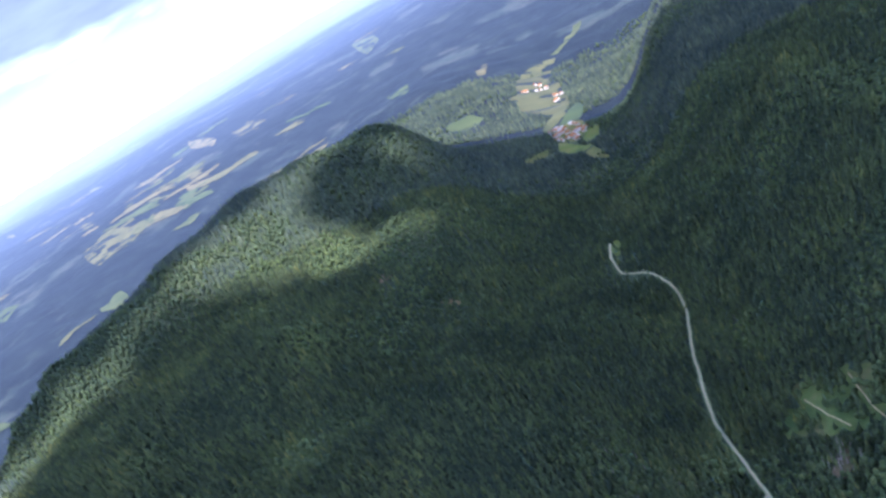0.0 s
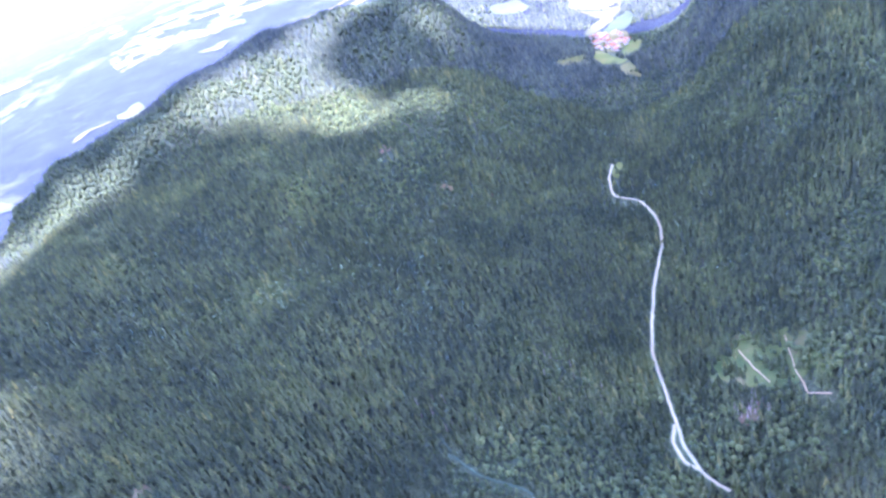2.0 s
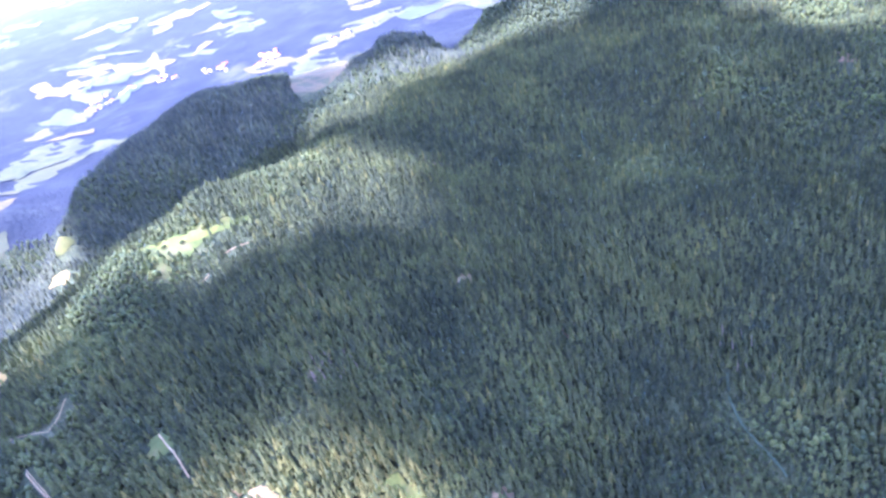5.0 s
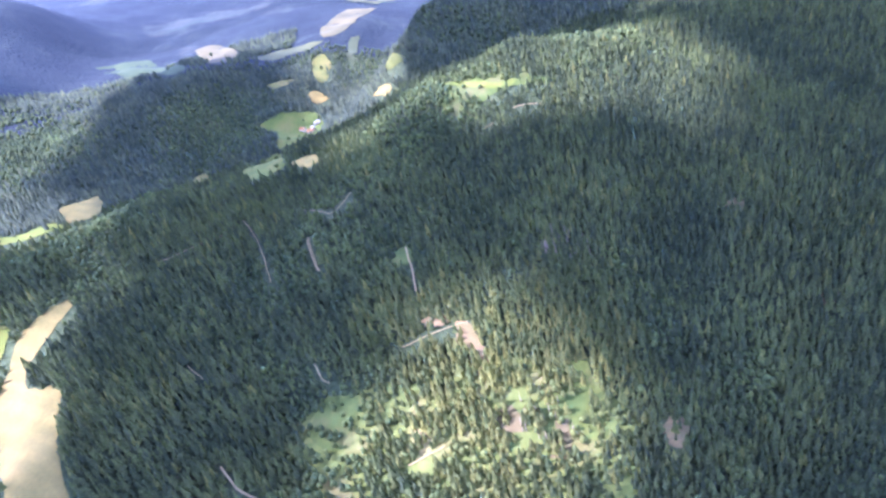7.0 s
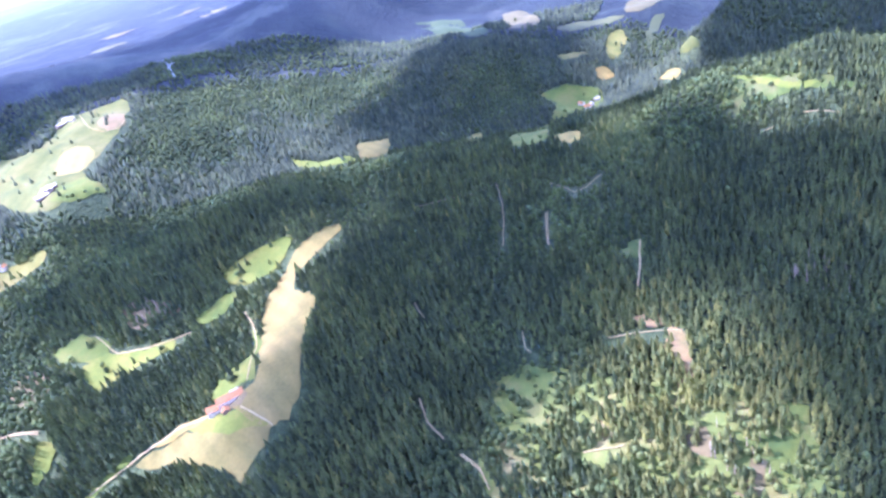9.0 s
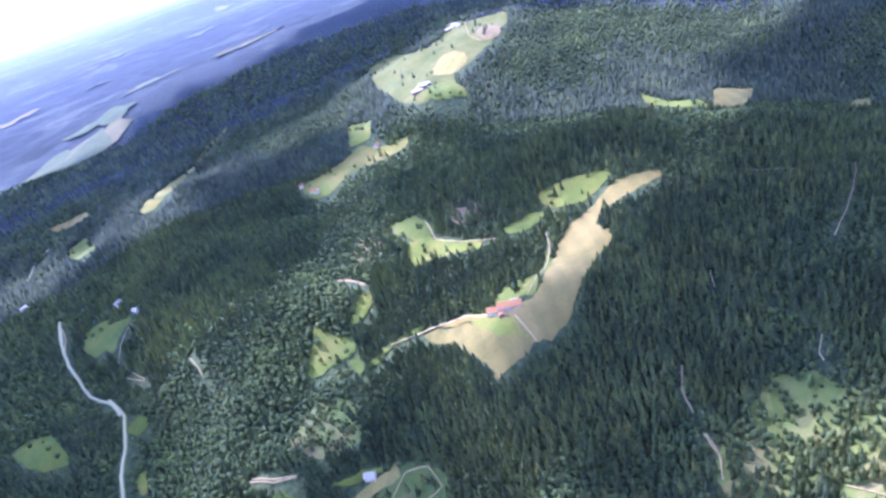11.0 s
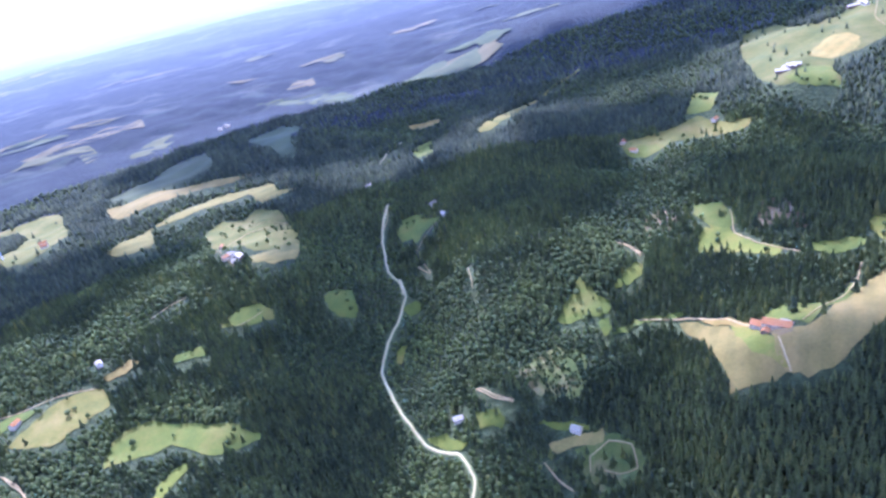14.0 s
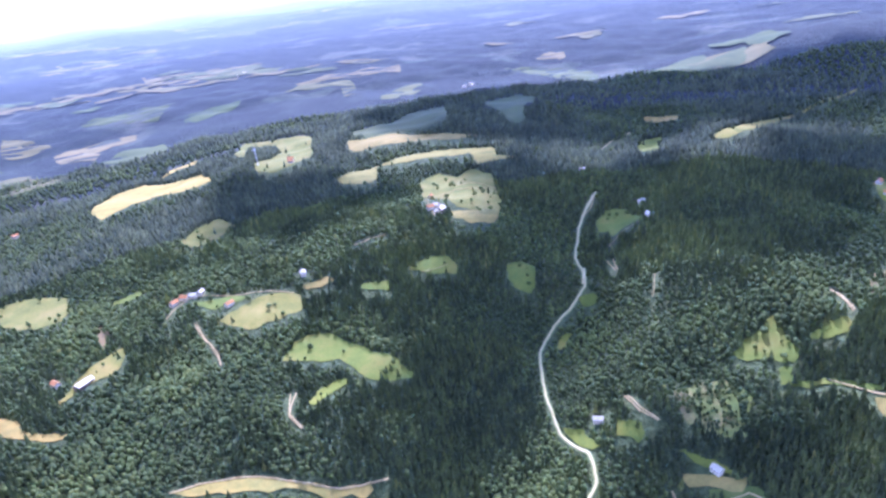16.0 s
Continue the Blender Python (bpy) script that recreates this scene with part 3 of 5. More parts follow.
FIELDS.append(("dry", [(767, -2851), (601, -2730), (452, -2696), (308, -2531), (281, -2311), (411, -2399), (606, -2622)]))
FIELDS.append(("dry", [(628, -3018), (598, -3250), (520, -3193), (488, -2959)]))
FIELDS.append(("dry", [(1117, -2242), (1105, -2398), (1043, -2542), (1002, -2418), (1040, -2227)]))
FIELDS.append(("meadow", [(1689, -2490), (1694, -2713), (1458, -2721), (1276, -2390), (1296, -2311), (1423, -2526), (1563, -2497)]))
FIELDS.append(("dry", [(1757, -2717), (1619, -3070), (1371, -3133), (1255, -2851), (1452, -2840), (1617, -2683)]))
FIELDS.append(("meadow", [(114, -1525), (96, -1603), (54, -1622), (49, -1505), (91, -1471)]))
FIELDS.append(("stubble", [(107, -1827), (56, -1830), (10, -1829), (13, -1768), (87, -1798)]))
FIELDS.append(("dry", [(-64, -1534), (-196, -1670), (-351, -1828), (-467, -1938), (-455, -1909), (-317, -1780), (-189, -1612), (-105, -1518)]))
FIELDS.append(("meadow", [(870, -1118), (822, -1172), (818, -1153), (842, -1107)]))
FIELDS.append(("dry", [(1090, -951), (1085, -1012), (1062, -1059), (1006, -1044), (1007, -986), (1033, -934)]))
FIELDS.append(("stubble", [(689, -786), (651, -818), (635, -808), (674, -777)]))
FIELDS.append(("meadow", [(578, -806), (530, -834), (528, -812), (571, -794)]))
FIELDS.append(("meadow", [(518, -882), (430, -913), (412, -887), (490, -882)]))
FIELDS.append(("dry", [(789, -659), (761, -712), (739, -736), (685, -764), (660, -721), (678, -686), (718, -639)]))
FIELDS.append(("meadow", [(871, -693), (808, -729), (771, -719), (818, -685)]))
FIELDS.append(("meadow", [(632, -595), (639, -647), (611, -678), (549, -678), (472, -665), (414, -634), (454, -613), (502, -613), (550, -632), (601, -612)]))
FIELDS.append(("meadow", [(545, -513), (540, -586), (518, -602), (524, -573), (532, -513)]))
FIELDS.append(("dry", [(924, -405), (947, -470), (943, -518), (927, -569), (888, -519), (892, -493), (920, -466)]))
FIELDS.append(("bare", [(999, -581), (1026, -631), (952, -576), (949, -551)]))
FIELDS.append(("dry", [(1296, -644), (1246, -681), (1181, -702), (1117, -622), (1155, -591), (1233, -586)]))
FIELDS.append(("meadow", [(1077, -702), (1039, -735), (1009, -734), (1031, -707)]))
FIELDS.append(("stubble", [(978, -361), (955, -369), (924, -350), (854, -367), (857, -353), (897, -334), (942, -329)]))
FIELDS.append(("ripe", [(646, -312), (617, -345), (558, -374), (506, -386), (453, -409), (416, -428), (416, -412)]))
FIELDS.append(("meadow", [(-58, -704), (-93, -720), (-121, -748), (-124, -721), (-146, -702), (-137, -681), (-105, -692), (-84, -699)]))
FIELDS.append(("meadow", [(-115, -674), (-136, -676), (-130, -652), (-113, -652)]))
FIELDS.append(("meadow", [(174, -596), (147, -586), (114, -547), (127, -544), (163, -577)]))
FIELDS.append(("meadow", [(99, -579), (58, -555), (65, -546), (99, -559)]))
FIELDS.append(("ripe", [(10, -509), (-17, -510), (-62, -500), (-58, -487), (-17, -493), (6, -490)]))
FIELDS.append(("meadow", [(-158, -714), (-178, -734), (-214, -758), (-218, -738), (-187, -719)]))
FIELDS.append(("meadow", [(332, -931), (302, -962), (266, -891), (293, -881), (313, -905)]))
FIELDS.append(("meadow", [(183, -876), (159, -887), (150, -871), (172, -860)]))
FIELDS.append(("bare", [(-330, 40), (-340, 59), (-324, 68), (-311, 61), (-316, 47)]))
FIELDS.append(("bare", [(-286, 87), (-318, 103), (-322, 116), (-301, 114), (-279, 103)]))
FIELDS.append(("glade", [(-342, 111), (-379, 132), (-381, 153), (-352, 155), (-325, 141), (-301, 142), (-260, 121), (-264, 103), (-300, 112), (-323, 119)]))
FIELDS.append(("bare", [(-412, 20), (-452, 28), (-441, 41), (-388, 51), (-368, 37), (-390, 27)]))
FIELDS.append(("bare", [(-465, -18), (-471, 6), (-453, 22), (-450, -1)]))
FIELDS.append(("bare", [(-292, 202), (-305, 221), (-294, 234), (-266, 218), (-275, 203)]))
FIELDS.append(("glade", [(-365, -161), (-404, -133), (-391, -105), (-339, -111), (-339, -143)]))
FIELDS.append(("glade", [(-590, -49), (-598, -14), (-566, -7), (-562, -33)]))
FIELDS.append(("dry", [(-1873, -236), (-1930, -198), (-1871, -177), (-1748, -191), (-1745, -218)]))
FIELDS.append(("stubble", [(-1928, -132), (-2073, -115), (-2113, -84), (-2020, -97), (-1920, -117)]))
FIELDS.append(("meadow", [(-2012, -454), (-2069, -347), (-2047, -196), (-1972, -265), (-1990, -366)]))
FIELDS.append(("dry", [(-1731, -362), (-1752, -306), (-1741, -253), (-1697, -325)]))
FIELDS.append(("dry", [(-1897, -59), (-1473, 26), (-1425, 39), (-1461, -7)]))
FIELDS.append(("glade", [(-20, -487), (-65, -490), (-96, -462), (-86, -410), (-46, -402), (-20, -438)]))
WAYS = []
WAYS.append(("track", 2.3, [(-30, -452), (-36, -472), (-64, -480), (-88, -461), (-82, -424), (-62, -432), (-46, -448)]))
WAYS.append(("road", 3.6, [(128, -459), (117, -494), (134, -541), (180, -588), (210, -647), (236, -753), (221, -817), (198, -854), (176, -898), (183, -955)]))
WAYS.append(("road", 3.6, [(180, -904), (182, -936), (204, -994), (211, -1114), (204, -1185), (190, -1254)]))
WAYS.append(("road", 3.6, [(209, -1142), (202, -1207), (189, -1259)]))
WAYS.append(("road", 3.6, [(205, -1551), (177, -1631), (135, -1669)]))
WAYS.append(("road", 3.6, [(92, 490), (66, 521), (51, 556), (47, 595), (42, 640), (33, 722), (46, 805), (57, 869), (75, 940), (82, 985), (80, 1043), (53, 1111), (14, 1136), (7, 1202), (19, 1278)]))
WAYS.append(("road", 3.6, [(44, 590), (39, 563), (48, 534), (67, 522)]))
WAYS.append(("track", 3, [(-175, -655), (-234, -613), (-267, -567), (-277, -508)]))
WAYS.append(("track", 3, [(-281, -460), (-272, -428), (-268, -410)]))
WAYS.append(("track", 2.3, [(-462, -575), (-436, -544), (-371, -489), (-317, -470)]))
WAYS.append(("track", 2.3, [(-404, -829), (-383, -772), (-389, -709), (-417, -647)]))
WAYS.append(("track", 2.9, [(-346, -256), (-316, -237), (-296, -210)]))
WAYS.append(("track", 2.3, [(-279, -186), (-262, -158), (-245, -145)]))
WAYS.append(("track", 2.9, [(-596, -18), (-549, -15), (-514, -15)]))
WAYS.append(("track", 2.3, [(-204, -833), (-215, -805), (-222, -764)]))
WAYS.append(("track", 1.5, [(-696, -373), (-710, -334), (-720, -294), (-776, -272)]))
WAYS.append(("track", 1.5, [(-773, -185), (-694, -116), (-746, -85)]))
WAYS.append(("track", 1.5, [(-652, -148), (-617, -142), (-583, -133)]))
WAYS.append(("track", 1.5, [(-449, -150), (-427, -142), (-419, -133)]))
WAYS.append(("track", 2.3, [(85, -612), (65, -584), (40, -570)]))
WAYS.append(("track", 2.9, [(834, -646), (787, -609), (746, -582), (716, -549)]))
WAYS.append(("track", 2.3, [(832, -649), (786, -610), (722, -558)]))
WAYS.append(("track", 2.9, [(573, -530), (556, -478), (527, -462)]))
WAYS.append(("track", 2.9, [(24, -484), (14, -459), (-2, -432)]))
WAYS.append(("track", 2.3, [(636, -918), (613, -943), (586, -967)]))
WAYS.append(("track", 2.9, [(-204, -834), (-216, -812), (-225, -768)]))
WAYS.append(("track", 2.3, [(145, 696), (155, 654), (167, 623)]))
WAYS.append(("track", 2.3, [(201, 681), (197, 630), (199, 599), (199, 583), (221, 569)]))
WAYS.append(("track", 2.9, [(647, -314), (616, -343), (572, -369), (506, -386), (452, -406), (393, -442)]))
WAYS.append(("track", 2.3, [(578, -522), (554, -473), (528, -460)]))
WAYS.append(("track", 2.3, [(549, -1178), (511, -1238), (426, -1277)]))
WAYS.append(("track", 2.3, [(900, -698), (855, -723), (770, -733), (692, -760)]))
WAYS.append(("track", 2.3, [(-649, -150), (-614, -144), (-582, -134)]))
WAYS.append(("track", 1.7, [(235, -1378), (222, -1390)]))
WAYS.append(("track", 2.3, [(132, -989), (122, -948)]))
WAYS.append(("track", 2.3, [(143, -986), (124, -945)]))
WAYS.append(("track", 2.3, [(891, -643), (895, -676), (882, -718)]))
WAYS.append(("track", 2, [(560, -1149), (510, -1068)]))
WAYS.append(("track", 2.6, [(208, -1153), (195, -1195), (190, -1250)]))
WAYS.append(("track", 2.3, [(89, -613), (68, -581), (42, -569)]))
WAYS.append(("track", 1.5, [(-438, -43), (-440, -9), (-446, 38)]))
WAYS.append(("track", 1.5, [(-301, -57), (-313, -17)]))
WAYS.append(("track", 1.5, [(-280, -184), (-266, -161), (-246, -145)]))
WAYS.append(("track", 1.5, [(-477, -299), (-457, -281)]))
WAYS.append(("track", 1.5, [(-858, 192), (-858, 213), (-855, 237)]))
WAYS.append(("track", 1.5, [(-834, 137), (-841, 155)]))
WAYS.append(("track", 1.5, [(-778, -262), (-689, -226), (-586, -201)]))
WAYS.append(("track", 2.3, [(-1144, -1527), (-1055, -1408), (-1043, -1351), (-1067, -1324), (-1112, -1343)]))
WAYS.append(("track", 1.6, [(54, -872), (53, -836), (56, -816)]))
WAYS.append(("track", 1.8, [(144, -1029), (124, -1071), (99, -1097), (64, -1111)]))
WAYS.append(("track", 2, [(517, -1267), (475, -1287), (423, -1277)]))
WAYS.append(("track", 2, [(482, -884), (460, -895), (437, -910)]))
WAYS.append(("stream", 2.8, [(-240, 542), (-215, 507), (-189, 489), (-151, 477), (-123, 463)]))
HOUSES = []
HOUSES.append(("barn", -294, -484))
HOUSES.append(("farmhouse", -281, -503))
HOUSES.append(("shed", -279, -484))
HOUSES.append(("shed2", -303, -483))
HOUSES.append(("white", -30, -511))
HOUSES.append(("white", 88, -1196))
HOUSES.append(("white", 71, -1120))
HOUSES.append(("red", 1043, -1405))
HOUSES.append(("red", 553, -1171))
HOUSES.append(("white", 518, -1107))
HOUSES.append(("red", 794, -700))
HOUSES.append(("grey", -735, -1248))
HOUSES.append(("grey", -759, -1249))
HOUSES.append(("white", -1110, -1543))
HOUSES.append(("red", -561, -1215))
HOUSES.append(("red", -1470, -239))
HOUSES.append(("white", -1480, -229))
HOUSES.append(("white", -1102, -1510))
HOUSES.append(("grey", -1085, -1535))
HOUSES.append(("white", -745, -1258))
HOUSES.append(("grey", -763, -1254))
HOUSES.append(("red", -1495, -258))
HOUSES.append(("white", -1510, -220))
HOUSES.append(("white", 2491, -3387))
HOUSES.append(("white", 2512, -3357))
HOUSES.append(("red", 1021, -1368))
HOUSES.append(("red", 1612, -967))
HOUSES.append(("white", 816, -2422))
HOUSES.append(("white", 789, -2436))
HOUSES.append(("white", 508, -1084))
HOUSES.append(("red", 528, -1095))
HOUSES.append(("grey", 501, -1102))
HOUSES.append(("white", 2497, -3408))
HOUSES.append(("white", 801, -2450))
HOUSES.append(("white", 124, -589))
HOUSES.append(("grey", 923, -469))
HOUSES.append(("red", 972, -459))
HOUSES.append(("red", -360, -1239))
HOUSES.append(("red", -365, -1187))
HOUSES.append(("white", 233, -1388))
HOUSES.append(("white", 700, -814))
HOUSES.append(("white", 883, -714))
HOUSES.append(("white", 873, -725))
HOUSES.append(("red", 896, -706))
HOUSES.append(("red", 908, -689))
TURBINES = [ (-1418, -1416), (1122, -1360) ]
VILLAGES = [ (67, 2061, 60, 80, 40), (43, 2671, 55, 75, 8), (123, 2492, 55, 75, 6), (-3212, 1254, 55, 75, 10), (-3853, 701, 55, 75, 8), (-3832, 458, 55, 75, 8), (-3900, 560, 90, 60, 10), (-3809, 895, 110, 70, 12), (-3533, 1098, 110, 70, 12), (-3320, 1312, 90, 60, 10), (-3060, 1620, 80, 60, 8) ]
STANDS = []
STANDS.append((-1130, 1047, 80, 0.9))
STANDS.append((-1040, 1101, 80, 0.9))
STANDS.append((-974, 1222, 90, 0.9))
STANDS.append((-852, 1300, 90, 0.9))
STANDS.append((-701, 1391, 100, 0.9))
STANDS.append((-517, 1307, 90, 0.9))
STANDS.append((-352, 1327, 90, 0.9))
STANDS.append((-37, -626, 70, 0.6))
STANDS.append((142, -835, 110, 0.5))
STANDS.append((678, -523, 120, 0.6))
STANDS.append((-63, -630, 80, 0.7))
STANDS.append((100, -678, 90, 0.4))
STANDS.append((727, -363, 110, 0.7))
STANDS.append((521, -418, 90, 0.6))
STANDS.append((-536, 226, 120, 0.4))
STANDS.append((-147, -801, 110, 0.5))
STANDS.append((-1518, -1156, 300, 0.4))
STANDS.append((-40, -1352, 150, 0.3))
STANDS.append((105, -818, 110, 0.4))
STANDS.append((-359, -118, 70, 0.6))
STANDS.append((-344, 125, 60, 0.5))
STANDS.append((-942, 74, 130, 0.6))
STANDS.append((-410, 322, 110, 0.4))
STANDS.append((-1056, -1207, 200, 0.3))
STANDS.append((396, -770, 70, 0.35))
STANDS.append((-191, -471, 130, -0.8))
STANDS.append((-91, -495, 80, -0.8))
STANDS.append((-234, -691, 90, -0.8))
STANDS.append((-397, -356, 140, -0.8))
STANDS.append((-335, -611, 60, -0.8))
STANDS.append((-373, -350, 140, -0.8))
STANDS.append((-756, -278, 150, -0.8))
STANDS.append((304, -650, 90, -0.6))
STANDS.append((368, -676, 90, -0.6))
STANDS.append((-374, 573, 200, -0.6))
STANDS.append((560, -837, 110, -0.6))
STANDS.append((974, -1936, 200, -0.5))
STANDS.append((-639, -714, 200, -0.7))
STANDS.append((-576, 314, 250, -0.6))
STANDS.append((-501, 556, 200, -0.6))
STANDS.append((-205, -1368, 250, -0.5))
STANDS.append((-1488, -250, 120, -0.7))
STANDS.append((392, -1333, 150, -0.5))
STANDS.append((189, 986, 250, -0.4))
SNAGS = [ (138, 586, 22, 30), (-549, 182, 35, 30), (-325, 93, 30, 14), (-228, 575, 50, 14), (-71, 637, 50, 16), (-444, -730, 25, 12) ]


# where the clouds' shade falls and where the sun breaks through: x, y on the land and half sizes
SHADES = [(-50, 1050, 1280, 1030), (-750, -150, 430, 330), (-640, -800, 260, 240), (-1620, -560, 480, 260), (-1795, -1620, 520, 330), (-1000, -1950, 720, 300),
          (100, -1980, 900, 400), (-60, -1120, 300, 130), (-350, -1390, 260, 110), (350, -1270, 320, 170), (325, -950, 150, 140), (310, -620, 90, 90), (-300, -350, 170, 120),
          (-560, -330, 140, 110), (-1560, 380, 280, 330), (-1370, 1130, 260, 380), (-1000, 1520, 330, 210), (-650, 1760, 380, 200), (860, -1150, 260, 110), (-120, -480, 110, 70)]
GAPS = [(-1150, 870, 74, 104), (-1090, 1010, 84, 74), (-1000, 1120, 74, 64), (-950, 1230, 60, 50), (-866, 1340, 74, 38), (-690, 1430, 94, 38), (-560, 1520, 84, 38), (-470, 1610, 64, 44),
        (-640, 1350, 84, 34), (-480, 1312, 84, 34), (-350, 1348, 94, 39), (-1184, 640, 84, 104), (-800, 455, 60, 40), (-930, 270, 90, 220), (-960, 110, 90, 140), (-985, -120, 100, 90),
        (-360, 15, 150, 170), (60, 2450, 130, 340), (-430, -480, 240, 90), (-590, -520, 120, 70), (490, -1210, 120, 130), (-235, -510, 60, 110), (-310, -500, 60, 60)]


# ---- the ground: one sheet round the middle, finer near, out to the far hills ----
TURNS = 720


def ring_grid(radii):
    a = np.arange(TURNS) * 2 * math.pi / TURNS
    x = CENTRE[0] + np.outer(radii, np.cos(a)).ravel()
    y = CENTRE[1] + np.outer(radii, np.sin(a)).ravel()
    i, j = np.meshgrid(np.arange(len(radii) - 1), np.arange(TURNS), indexing="ij")
    k = (j + 1) % TURNS
    quads = np.stack([i * TURNS + j, (i + 1) * TURNS + j, (i + 1) * TURNS + k, i * TURNS + k], -1).reshape(-1, 4)
    return x, y, quads


near_rings = np.concatenate([[0.5], np.arange(40, 320, 40), np.arange(320, 1500, 9), np.arange(1500, 2040, 12), [2040]])
gx, gy, gq = ring_grid(near_rings)
ground = tagged(sheet("ground", place(gx, gy), gq, "ground"), "hilly forest floor with grassy openings and valleys", "ground", kind="structure")

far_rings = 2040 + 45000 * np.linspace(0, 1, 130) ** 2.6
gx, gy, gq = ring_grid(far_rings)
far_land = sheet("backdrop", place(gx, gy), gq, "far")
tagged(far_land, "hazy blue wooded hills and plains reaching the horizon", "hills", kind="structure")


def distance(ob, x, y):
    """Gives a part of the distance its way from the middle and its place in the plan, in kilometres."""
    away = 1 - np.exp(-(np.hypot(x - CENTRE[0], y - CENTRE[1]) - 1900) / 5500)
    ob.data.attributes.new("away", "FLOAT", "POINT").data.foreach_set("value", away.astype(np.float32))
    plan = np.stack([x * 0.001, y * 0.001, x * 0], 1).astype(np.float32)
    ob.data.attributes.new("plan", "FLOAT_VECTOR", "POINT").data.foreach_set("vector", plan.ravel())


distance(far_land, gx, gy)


# ---- fields, each a sward lying on the land ----
def drape(bm, lift):
    co = np.array([v.co[:2] for v in bm.verts])
    for v, p in zip(bm.verts, place(co[:, 0], co[:, 1], lift)):
        v.co = p


def field(kind, poly, lift):
    line = rounded(poly, 7.0, 11.0)
    bm = bmesh.new()
    bm.faces.new([bm.verts.new((x, y, 0)) for x, y in line])
    bmesh.ops.triangulate(bm, faces=bm.faces[:])
    xs, ys = [p[0] for p in line], [p[1] for p in line]
    size = max(max(xs) - min(xs), max(ys) - min(ys))
    step = max(14.0, size / 40)
    for lo, hi, axis in ((min(xs), max(xs), Vector((1, 0, 0))), (min(ys), max(ys), Vector((0, 1, 0)))):
        c = lo + step
        while c < hi:
            bmesh.ops.bisect_plane(bm, geom=bm.verts[:] + bm.edges[:] + bm.faces[:], dist=1e-4, plane_co=axis * c, plane_no=axis)
            c += step
    bmesh.ops.triangulate(bm, faces=bm.faces[:])
    co = np.array([v.co[:2] for v in bm.verts])
    drape(bm, lift)
    bmesh.ops.recalc_face_normals(bm, faces=bm.faces[:])
    if sum(f.normal.z for f in bm.faces) < 0:
        bmesh.ops.reverse_faces(bm, faces=bm.faces[:])
    ob = part({"bare": "clearing", "glade": "clearing", "openwood": "clearing"}.get(kind, "field"), bm, kind, None)
    ob.data.polygons.foreach_set("use_smooth", [True] * len(ob.data.polygons))
    word, cat = FIELD_WORDS[kind]
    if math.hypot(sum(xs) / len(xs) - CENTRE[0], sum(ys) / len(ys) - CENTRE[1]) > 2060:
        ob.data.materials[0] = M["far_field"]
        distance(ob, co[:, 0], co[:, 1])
    return tagged(ob, word, cat, group="fields among the woods", kind="structure")


FIELD_WORDS = {
    "meadow": ("sloping green meadow of mown grass among dark woods", "meadow"),
    "dry": ("patchy yellow-green dry pasture beside dark forest", "pasture"),
    "stubble": ("tan cut hay field with faint mowing lines", "field"),
    "ripe": ("golden yellow ripe corn field between woods", "field"),
    "bare": ("bare reddish-brown soil clearing in the spruce forest", "clearing"),
    "openwood": ("sunlit open woodland floor of yellow-green grass and scrub", "clearing"),
    "glade": ("bright rough grass glade with scattered young trees", "clearing"),
}


def extent(poly):
    return abs(sum(a[0] * b[1] - b[0] * a[1] for a, b in zip(poly, poly[1:] + poly[:1])))


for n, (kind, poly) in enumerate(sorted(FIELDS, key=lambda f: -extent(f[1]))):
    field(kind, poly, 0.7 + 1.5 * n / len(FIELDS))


# the fields of the far country, too many to count
field_rng = np.random.default_rng(3)
pts, tris, count = [], [], 0
while count < 640:
    d, a = 2250 + 9000 * field_rng.random() ** 1.5, field_rng.uniform(0, 2 * math.pi)
    x, y = CENTRE[0] + d * math.cos(a), CENTRE[1] + d * math.sin(a)
    luck, side = field_rng.random(), math.degrees(a) % 360
    if field_rng.random() > (1.0 if 288 < side < 360 else 0.6 if 118 < side < 182 else 0.12):
        continue
    if math.sin(x * .0013 + 2.0 * math.sin(y * .0011)) * math.cos(y * .0015 + x * .0004) < -0.1 + .6 * luck or (d < 3300 and any(math.hypot(x - p[0][0], y - p[0][1]) < 330 for _, p in FIELDS)):
        continue
    size, turn, lean = field_rng.uniform(70, 210), 0.35 + field_rng.normal(0, .5), field_rng.uniform(.22, .6)
    q = field_rng.uniform(0, 6.28, 3)
    o = len(pts)
    pts.append((x, y))
    for k in range(22):
        b = 2 * math.pi * k / 22
        r = size * (1 + .28 * math.sin(2 * b + q[0]) + .22 * math.sin(3 * b + q[1]) + .16 * math.sin(5 * b + q[2]) + field_rng.uniform(-.08, .08))
        u, v = r * math.cos(b), r * lean * math.sin(b)
        pts.append((x + u * math.cos(turn) - v * math.sin(turn), y + u * math.sin(turn) + v * math.cos(turn)))
        tris.append((o, o + 1 + k, o + 1 + (k + 1) % 22))
    count += 1
pts = np.array(pts)
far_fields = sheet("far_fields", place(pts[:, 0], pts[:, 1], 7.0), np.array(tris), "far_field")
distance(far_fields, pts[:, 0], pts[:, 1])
tagged(far_fields, "hazy tan and green fields scattered through the far woods", "fields", kind="stuff")


